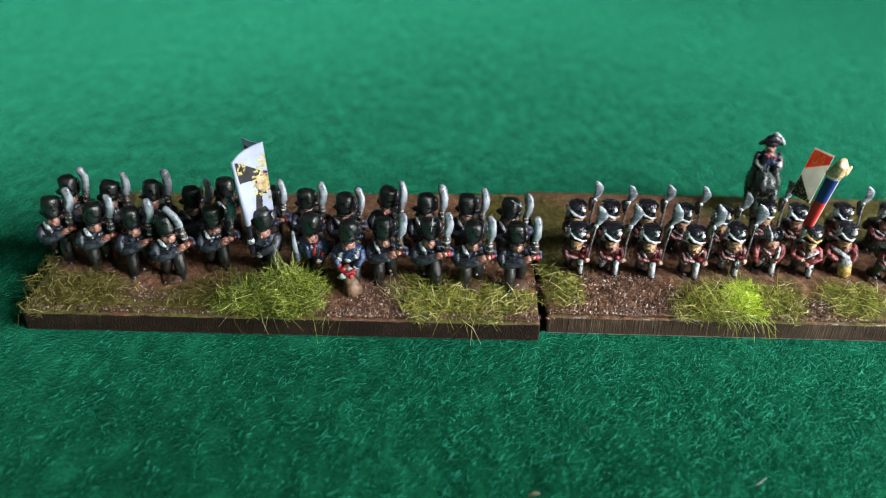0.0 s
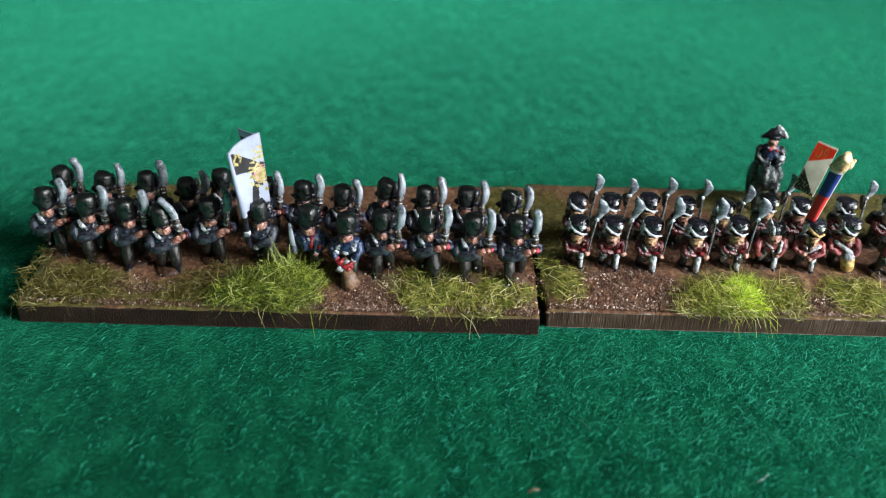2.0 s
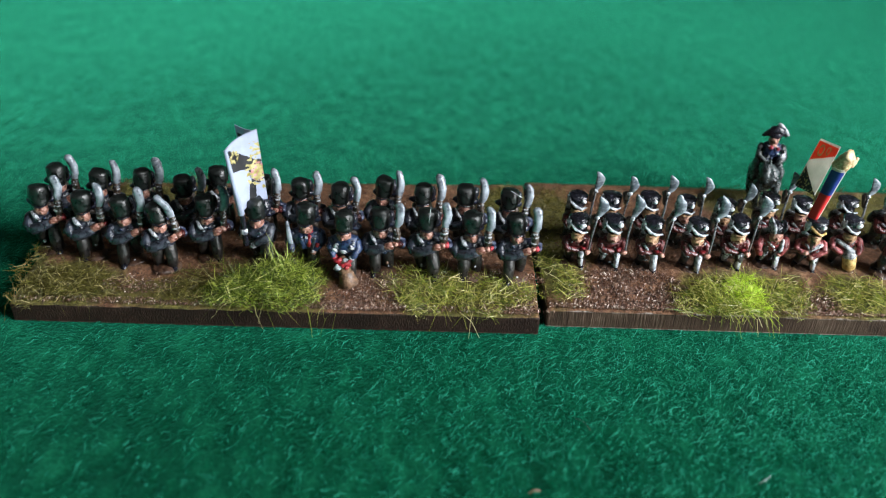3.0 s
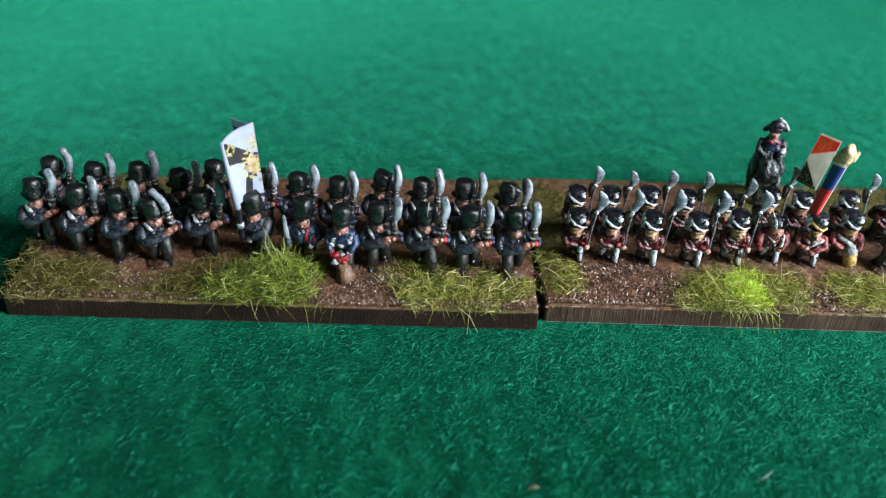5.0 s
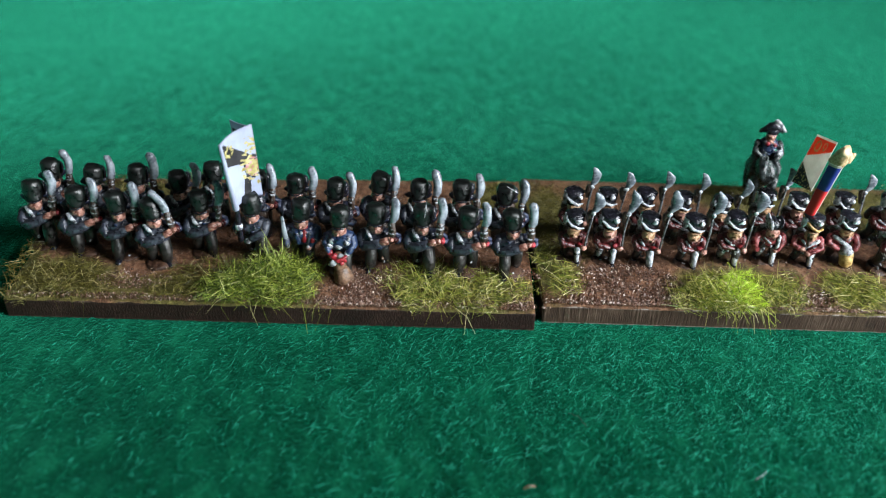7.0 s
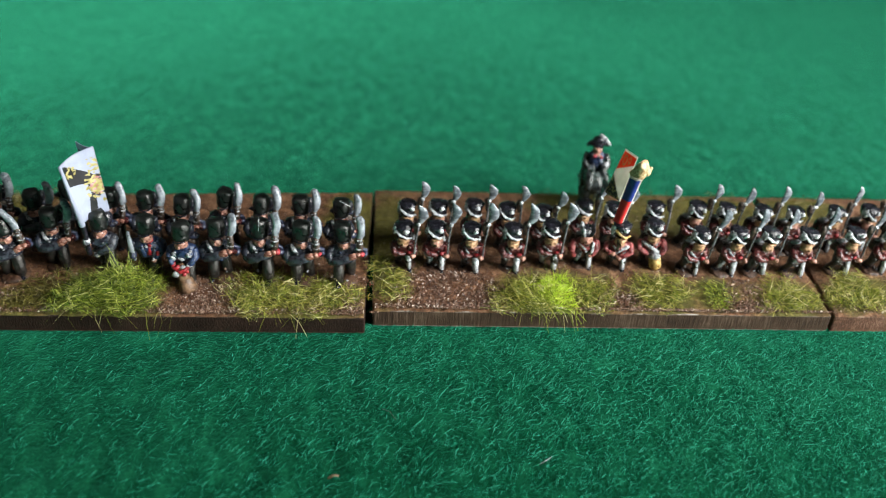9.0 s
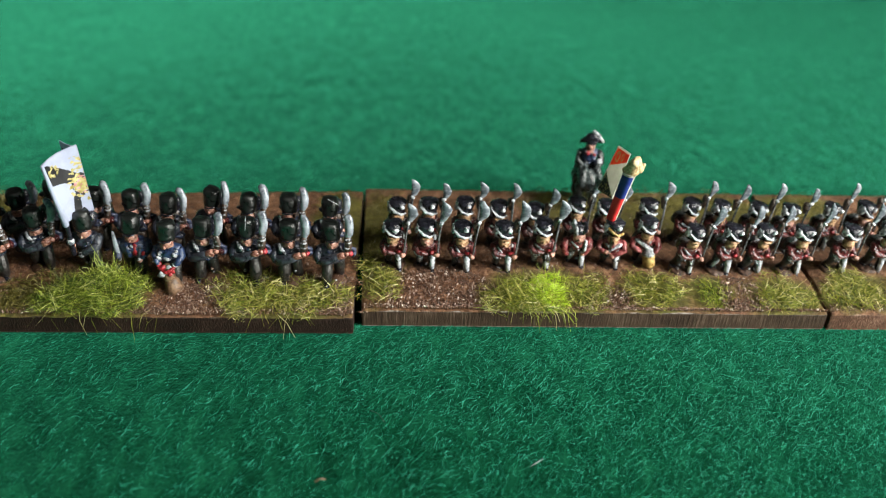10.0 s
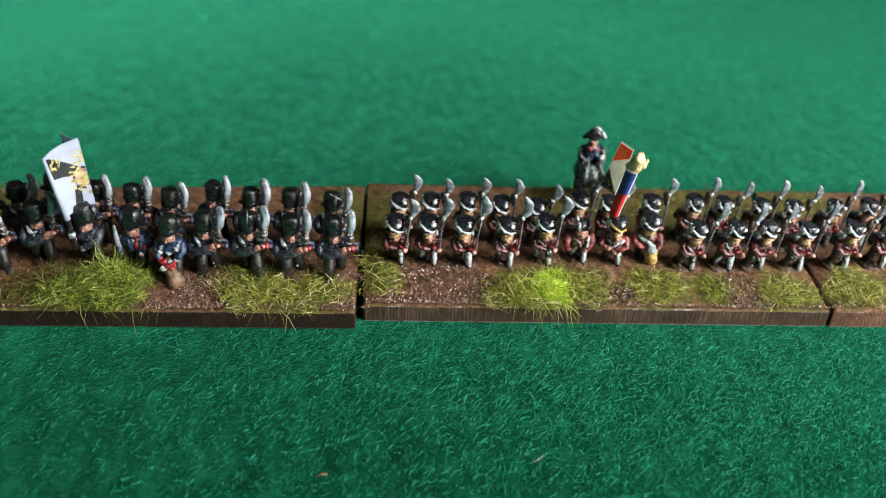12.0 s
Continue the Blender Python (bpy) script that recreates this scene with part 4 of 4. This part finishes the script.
def mounted(seed=5):
    """Cast rider in a cocked hat on a dark horse, all one casting, facing -y."""
    s = Shape()
    s.ball((-0.03, 0.06, 0.48), (0.19, 0.30, 0.20), HORSE)
    s.ball((0, -0.16, 0.50), (0.14, 0.16, 0.19), HORSE)
    s.ball((-0.11, 0.02, 0.58), (0.12, 0.14, 0.20), HORSE, (0, 14, 0))
    s.limb([(-0.06, -0.22, 0.56), (-0.11, -0.29, 0.70), (-0.12, -0.32, 0.74)], [0.12, 0.095, 0.085], HORSE, 10)
    s.limb([(-0.12, -0.32, 0.74), (-0.13, -0.42, 0.62), (-0.13, -0.45, 0.55)], [0.085, 0.065, 0.05], HORSE, 10)
    for k in (-1, 1):
        s.limb([(0.11 * k, -0.18, 0.42), (0.11 * k, -0.20 - 0.04 * k, 0.20), (0.10 * k, -0.18, 0.0)], [0.075, 0.045, 0.04], HORSE)
        s.limb([(0.11 * k, 0.24, 0.42), (0.12 * k, 0.28, 0.20), (0.11 * k, 0.24, 0.0)], [0.085, 0.05, 0.04], HORSE)
        s.limb([(0.10 * k, 0.05, 0.66), (0.165 * k, -0.08, 0.54), (0.175 * k, -0.06, 0.33)], [0.075, 0.06, 0.045], HORSE)
        s.limb([(0.175 * k, -0.06, 0.36), (0.17 * k, -0.08, 0.27)], [0.05, 0.05], HORSE, 8)
        s.ball((0.04 * k - 0.12, -0.36, 0.815), (0.02, 0.02, 0.045), HORSE, seg=8, rings=6)
    s.limb([(0.0, 0.32, 0.54), (0.0, 0.37, 0.32), (0.0, 0.36, 0.12)], [0.05, 0.055, 0.03], HORSE)
    s.ball((0, 0.06, 0.76), (0.115, 0.10, 0.18), HORSE)
    s.ball((-0.01, -0.045, 0.835), (0.105, 0.060, 0.085), BLUE, seg=10, rings=7)
    s.ball((0, 0.05, 0.87), (0.130, 0.085, 0.07), BLUE)
    s.limb([(-0.145, 0.05, 0.87), (-0.175, -0.03, 0.74), (-0.07, -0.13, 0.70)], [0.048, 0.048, 0.040], HORSE)
    s.limb([(0.145, 0.05, 0.87), (0.175, -0.03, 0.74), (0.09, -0.13, 0.69)], [0.050, 0.048, 0.040], HORSE)
    s.ball((0.14, -0.05, 0.72), (0.055, 0.05, 0.085), WHITE, (0, 15, 0), 10, 7)
    s.ball((0.0, -0.03, 0.91), (0.055, 0.045, 0.035), FLESH, seg=10, rings=7)
    s.ball((0.045, -0.070, 0.895), (0.036, 0.032, 0.032), RED, seg=10, rings=7)
    s.ball((-0.050, -0.070, 0.890), (0.036, 0.032, 0.030), RED, seg=10, rings=7)
    s.ball((-0.06, -0.05, 0.84), (0.03, 0.02, 0.03), GREYBLUE, seg=8, rings=6)
    s.limb([(0.05, -0.05, 0.90), (0.06, -0.065, 0.80)], [0.028, 0.024], WHITE, 7)
    s.ball((0.0, 0.02, 0.985), (0.076, 0.08, 0.09), FLESH)
    s.ball((0.0, -0.065, 0.985), (0.02, 0.026, 0.026), FLESH, seg=8, rings=6)
    s.ball((0.0, 0.03, 1.080), (0.115, 0.090, 0.095), BLACK, seg=14, rings=9)
    s.limb([(-0.155, 0.02, 1.05), (-0.07, 0.0, 1.10), (0.01, 0.0, 1.145), (0.08, 0.0, 1.11), (0.15, 0.02, 1.055)], [0.028, 0.055, 0.068, 0.055, 0.028], BLACK, 9)
    s.limb([(0.01, -0.01, 1.225), (0.090, -0.01, 1.175), (0.165, 0.005, 1.075)], [0.028, 0.028, 0.026], WHITE, 7)
    specks(s, random.Random(9), (BLUE, GREYBLUE, WHITE, BLUE, GREY), 20, 0.66, 0.92, 0.135, -0.090)
    specks(s, random.Random(12), (GREYBLUE, GREY, BLUE), 8, 0.40, 0.66, 0.15, -0.20)
    return s.mesh("mounted_figurine", 0.018, seed)


def stand(mesh, x, y, label, group, turn=0.0, tilt=0.0, size=1.0, name="soldier_figurine", width=0.98, lean=0.0):
    ob = new(name, mesh)
    ob.matrix_basis = pose(x * CM, y * CM, (DECK + 0.035 + earth_rise(x, y)) * CM, tilt, lean, turn) @ Matrix.Diagonal((width, width, size, 1))
    return tagged(ob, label, "figurine", group)


rng = random.Random(11)
MARCH = [grenadier("march", k) for k in range(9)]
REAR = [grenadier("rear", 14 + k) for k in range(7)]
LEAN = grenadier("lean", 31)
GREN = "painted toy soldier in dark blue coat and black bearskin"
L_FRONT = [(-6.11, 0.96), (-5.56, 0.83), (-5.04, 0.74), (-4.58, 0.6), (-4.08, 0.84), (-3.43, 0.79), (-2.85, 0.7), (-2.37, 0.56), (-1.94, 0.62), (-1.39, 0.6), (-0.87, 0.58), (-0.33, 0.57)]
L_BACK = [(-6.12, 1.52), (-5.55, 1.4), (-4.99, 1.37), (-4.46, 1.32), (-4.1, 1.6), (-3.47, 1.39), (-2.99, 1.31), (-2.49, 1.22), (-1.96, 1.33), (-1.46, 1.2), (-0.93, 1.17), (-0.39, 1.15)]
for i, (x, y) in enumerate(L_FRONT):
    kind = {3: LEAN, 5: "bearer", 6: "officer", 7: "drummer"}.get(i, MARCH[i % 9])
    label = {5: "painted toy standard bearer in blue coat and bearskin", 6: "painted toy officer with drawn sword, red facings, bearskin",
             7: "painted toy drummer in bearskin with red and white drum"}.get(i, GREN + ", front rank")
    if isinstance(kind, str):
        kind = grenadier(kind, 40 + i)
    stand(kind, x, y, label, "grenadier front rank", rng.uniform(-6, 6) + (20 if i < 5 else 0), rng.uniform(-2, 4), rng.uniform(0.885, 0.93))
for i, (x, y) in enumerate(L_BACK):
    stand(REAR[(i * 3) % 7], x, y, GREN + ", rear rank", "grenadier rear rank", rng.uniform(-7, 7) + (18 if i < 5 else 0), rng.uniform(-2, 4), rng.uniform(0.885, 0.93))

CHARGE = [fusilier("charge", 60 + k, 0.0, 0.96) for k in range(5)]
CHARGE_FRONT = [fusilier("charge", 70 + k, -0.02, 1.20) for k in range(5)]
CHARGE_LOW = [fusilier("charge", 90 + k, -0.01, 1.10) for k in range(5)]
FUS = "painted toy soldier in red coat and black shako"
M_FRONT = [(0.45, 0.91), (0.87, 0.87), (1.34, 0.84), (1.88, 0.84), (2.41, 0.92), (2.89, 0.97), (3.35, 0.92), (3.82, 1.01), (4.42, 0.82), (4.92, 0.81), (5.35, 0.81), (5.88, 0.8)]
M_BACK = [(0.49, 1.47), (0.93, 1.45), (1.42, 1.48), (1.86, 1.4), (2.36, 1.37), (2.94, 1.5), (3.35, 1.46), (3.94, 1.47), (4.54, 1.49), (4.96, 1.48), (5.46, 1.41), (5.91, 1.37)]
for i, (x, y) in enumerate(M_FRONT):
    kind = {5: "officer", 6: "bearer", 7: "drummer"}.get(i, (CHARGE_FRONT if i < 7 else CHARGE_LOW)[i % 5])
    label = {5: "painted toy officer in red coat and cocked hat", 6: "painted toy standard bearer in red coat and gilt shako",
             7: "painted toy drummer in red coat with ochre drum"}.get(i, FUS + ", front rank")
    if isinstance(kind, str):
        kind = fusilier(kind, 80 + i)
    stand(kind, x - (0.115 if i > 7 else 0.0), y, label, "fusilier front rank", rng.uniform(-6, 6) + (16 if i > 7 else 0), rng.uniform(5, 9), rng.uniform(0.845, 0.875), width=0.96, lean=7 if i > 7 else 0)
for i, (x, y) in enumerate(M_BACK):
    stand(CHARGE[(i * 2 + 3) % 5], x - (0.09 if i > 7 else 0.0), y, FUS + ", rear rank", "fusilier rear rank", rng.uniform(-6, 6) + (14 if i > 7 else 0), rng.uniform(5, 9), rng.uniform(0.845, 0.875), width=0.96, lean=5 if i > 7 else 0)
for i, (x, y) in enumerate([(6.42, 0.85), (6.97, 0.89), (7.5, 0.86)]):
    stand(CHARGE_LOW[(i + 1) % 5], x, y, FUS + ", front rank", "fusilier front rank", rng.uniform(8, 20), 7, 0.86, width=0.96, lean=6)
for i, (x, y) in enumerate([(6.39, 1.4), (6.89, 1.43), (7.36, 1.42)]):
    stand(CHARGE[(i + 3) % 5], x, y, FUS + ", rear rank", "fusilier rear rank", rng.uniform(8, 20), 7, 0.86, width=0.96, lean=6)
stand(mounted(), 3.33, 2.66, "painted toy rider in cocked hat on a black horse", "", -6, 0, 1.0, "mounted_figurine", 0.98)


# ---- the flags ----
def sheet(name, corner, across, up, curl, cells, pick, parent, label):
    """A paper flag as a thick bent sheet; pick(u, v) gives the print at each small cell."""
    nu, nv = cells
    s = Shape()
    c, a, b = Vector(corner), Vector(across), Vector(up)
    n = a.cross(b).normalized() * 0.006
    P = {}
    for side in (0, 1):
        for j in range(nv + 1):
            for i in range(nu + 1):
                u, v = i / nu, j / nv
                P[side, i, j] = len(s.v)
                s.v.append(tuple(c + a * u + b * v + Vector(curl(u, v)) + n * (1 - 2 * side)))
    for j in range(nv):
        for i in range(nu):
            m = s.slot(pick((i + 0.5) / nu, (j + 0.5) / nv))
            s.f.append((P[0, i, j], P[0, i + 1, j], P[0, i + 1, j + 1], P[0, i, j + 1]))
            s.f.append((P[1, i, j], P[1, i, j + 1], P[1, i + 1, j + 1], P[1, i + 1, j]))
            s.m += [m, m]
    m = s.slot(pick(0.99, 0.99))
    for j in range(nv):
        for i in (0, nu):
            s.f.append((P[0, i, j], P[0, i, j + 1], P[1, i, j + 1], P[1, i, j]))
            s.m.append(m)
    for i in range(nu):
        for j in (0, nv):
            s.f.append((P[0, i, j], P[1, i, j], P[1, i + 1, j], P[0, i + 1, j]))
            s.m.append(m)
    ob = new(name, s.mesh(name))
    ob.parent = parent
    return tagged(ob, label)


def black_white(u, v):
    """Bluish white ground, black wedges running to the middle, gold wreaths."""
    d = math.hypot((u - 0.86) / 0.32, (v - 0.44) / 0.25)
    h = noise.noise(Vector((u * 9, v * 24, 2.0)))
    if d < 1.1 and h > -0.30 + 0.55 * d:
        return PAPER_GOLD
    if d < 0.55 and h < -0.12:
        return PAPER_ROSE
    if u > 0.74 and 0.66 < v < 0.86 and noise.noise(Vector((u * 10, v * 26, 5.0))) > 0.05:
        return PAPER_GOLD
    e = math.hypot((u - 0.27) / 0.17, (v - 0.80) / 0.090)
    if 0.42 < e < 1.0 and noise.noise(Vector((u * 14, v * 34, 7.0))) > -0.14:
        return PAPER_GOLD
    if 0.955 < v < 0.962 and int(u * 56) % 3 < 2:
        return PAPER_STITCH
    # wedge from the hoist, wide at the pole and narrowing to the wreath
    if 0.64 - 0.20 * u < v < 0.95 - 0.46 * max(u - 0.12, 0.0) and u < 0.84:
        return PAPER_BLACK
    # wedge from the lower edge
    if v < 0.34 and 0.46 + 0.45 * v < u < 0.70 + 0.25 * v:
        return PAPER_BLACK
    if d < 0.7 and h < -0.05:
        return PAPER_BLACK
    return PAPER_WHITE


flag_l = tagged(new("flag"), "white and black paper flag with gold wreaths", "flag", "regimental flags")
pole = Shape()
pole.limb([(-3.560, 0.56, 0.70), (-3.572, 0.57, 1.08), (-3.607, 0.50, 1.55)], [0.036, 0.032, 0.020], BLACK, 8)
pole_ob = new("flag_pole", pole.mesh("flag_pole"))
pole_ob.parent = flag_l
ring = Shape()
ring.limb([(-3.565, 0.560, 0.86), (-3.567, 0.561, 0.90)], [0.046, 0.046], WHITE, 10, 1.0, 0.3)
ring_ob = new("pole_ring", ring.mesh("pole_ring"))
ring_ob.parent = flag_l
sheet("flag_sheet", (-3.580, 0.55, 1.13), (0.260, 0.33, 0.02), (-0.060, -0.12, 0.88), lambda u, v: (0.010 * u * v - 0.05 * math.sin(math.pi * u), 0.12 * u * v + 0.03 * math.sin(math.pi * u), 0.035 * u * v), (56, 100), black_white, flag_l, "white paper sheet printed black and gold")
sheet("flag_sheet", (-3.325, 0.885, 1.15), (-0.28, 0.24, -0.04), (-0.050, 0.01, 0.88), lambda u, v: (-0.04 * u * v, 0.07 * u * v - 0.03 * math.sin(math.pi * u), -0.03 * u * v), (16, 30), lambda u, v: PAPER_WHITE if v > 0.9 or u > 0.92 else PAPER_BLACK, flag_l, "folded back half of the flag")


sleeve = Shape()
sleeve.limb([(-3.575, 0.56, 1.12), (-3.607, 0.50, 1.55), (-3.638, 0.44, 2.00)], [0.040, 0.030, 0.020], PAPER_WHITE, 12, 1.0, 0.3)
sleeve_ob = new("flag_sleeve", sleeve.mesh("flag_sleeve"))
sleeve_ob.parent = flag_l


def tricolour_wing(u, v):
    """Dark gold-speckled corner, cream band, orange-red corner with gold rings."""
    if u < 0.04 or v > 0.965:
        return PAPER_CREAM
    if v < 0.44 * (1 - u):
        return PAPER_GOLD if noise.noise(Vector((u * 14, v * 20, 3))) > 0.20 else PAPER_BLACK
    if v > 0.56 + 0.24 * u:
        r, q = math.hypot(u - 0.30, (v - 0.80) * 1.2), math.hypot(u - 0.62, (v - 0.84) * 1.2)
        return PAPER_GOLD if 0.09 < r < 0.14 or 0.06 < q < 0.10 else PAPER_ORANGE
    return PAPER_CREAM


flag_m = tagged(new("flag"), "blue, white and red paper flag with gilt finial", "flag", "regimental flags")
pole = Shape()
pole.limb([(3.30, 0.74, 0.70), (3.31, 0.88, 1.06), (3.45, 0.92, 1.77)], [0.022, 0.022, 0.02], STOCK, 8)
pole_ob = new("flag_pole", pole.mesh("flag_pole"))
pole_ob.parent = flag_m
sheet("flag_sheet", (3.225, 0.92, 1.06), (0.125, -0.04, 0.0), (0.115, -0.02, 0.69), lambda u, v: (0.04 * u * v, -0.06 * math.sin(math.pi * u), -0.01 * u * v), (12, 24), lambda u, v: PAPER_CREAM if u > 0.86 or v > 0.97 else (PAPER_RED if v < 0.50 else PAPER_BLUE), flag_m, "red and blue end of the flag")
sheet("flag_sheet", (3.165, 1.345, 1.25), (0.145, -0.28, 0.02), (0.255, 0.20, 0.555), lambda u, v: (-0.11 * u * v, -0.19 * u * v, 0.10 * u * v), (34, 48), tricolour_wing, flag_m, "white and orange-red part of the flag")
eagle = Shape()
eagle.ball((3.475, 0.910, 1.809), (0.098, 0.086, 0.151), GILT, (0, 14, 0), 14, 10)
eagle.ball((3.417, 0.920, 1.775), (0.063, 0.057, 0.112), GILT, (0, 30, 0), 12, 8)
eagle.ball((3.538, 0.890, 1.832), (0.057, 0.057, 0.112), GILT, (0, -20, 0), 12, 8)
eagle.ball((3.584, 0.890, 1.832), (0.030, 0.040, 0.062), GILT, (0, 30, 0), 10, 7)
eagle.ball((3.458, 0.870, 1.913), (0.046, 0.046, 0.056), GILT, seg=10, rings=7)
finial = new("gilt_finial", eagle.mesh("gilt_finial", 0.035, 3))
finial.parent = flag_m
tagged(finial, "lumpy gilt eagle finial")


# ---- lint ----
def lint(points, radius, mat, label):
    s = Shape()
    s.limb(points, [radius] * len(points), mat, 6)
    tagged(new("lint", s.mesh("lint")), label, "lint", "lint")


lint([(-0.34, -2.53, -0.032), (-0.29, -2.51, -0.012), (-0.24, -2.50, -0.032)], 0.010, MUD, "brown crumb lying on the felt")
lint([(0.20, -1.50, -0.032), (0.29, -1.58, -0.002), (0.36, -1.68, -0.032)], 0.0028, STOCK, "thin brown thread lying on the felt")
lint([(1.90, -2.36, -0.032), (1.98, -2.32, -0.012), (2.05, -2.25, -0.032)], 0.0035, GREY, "thin grey thread lying on the felt")
lint([(-1.352, 0.40, 1.37), (-1.358, 0.388, 1.27), (-1.372, 0.39, 1.165)], 0.004, WHITE, "fine white hair stuck to a figurine cap")
lint([(-0.395, 0.94, 1.30), (-0.32, 0.935, 1.255), (-0.247, 0.94, 1.205)], 0.004, WHITE, "fine white hair stuck to a figurine cap")
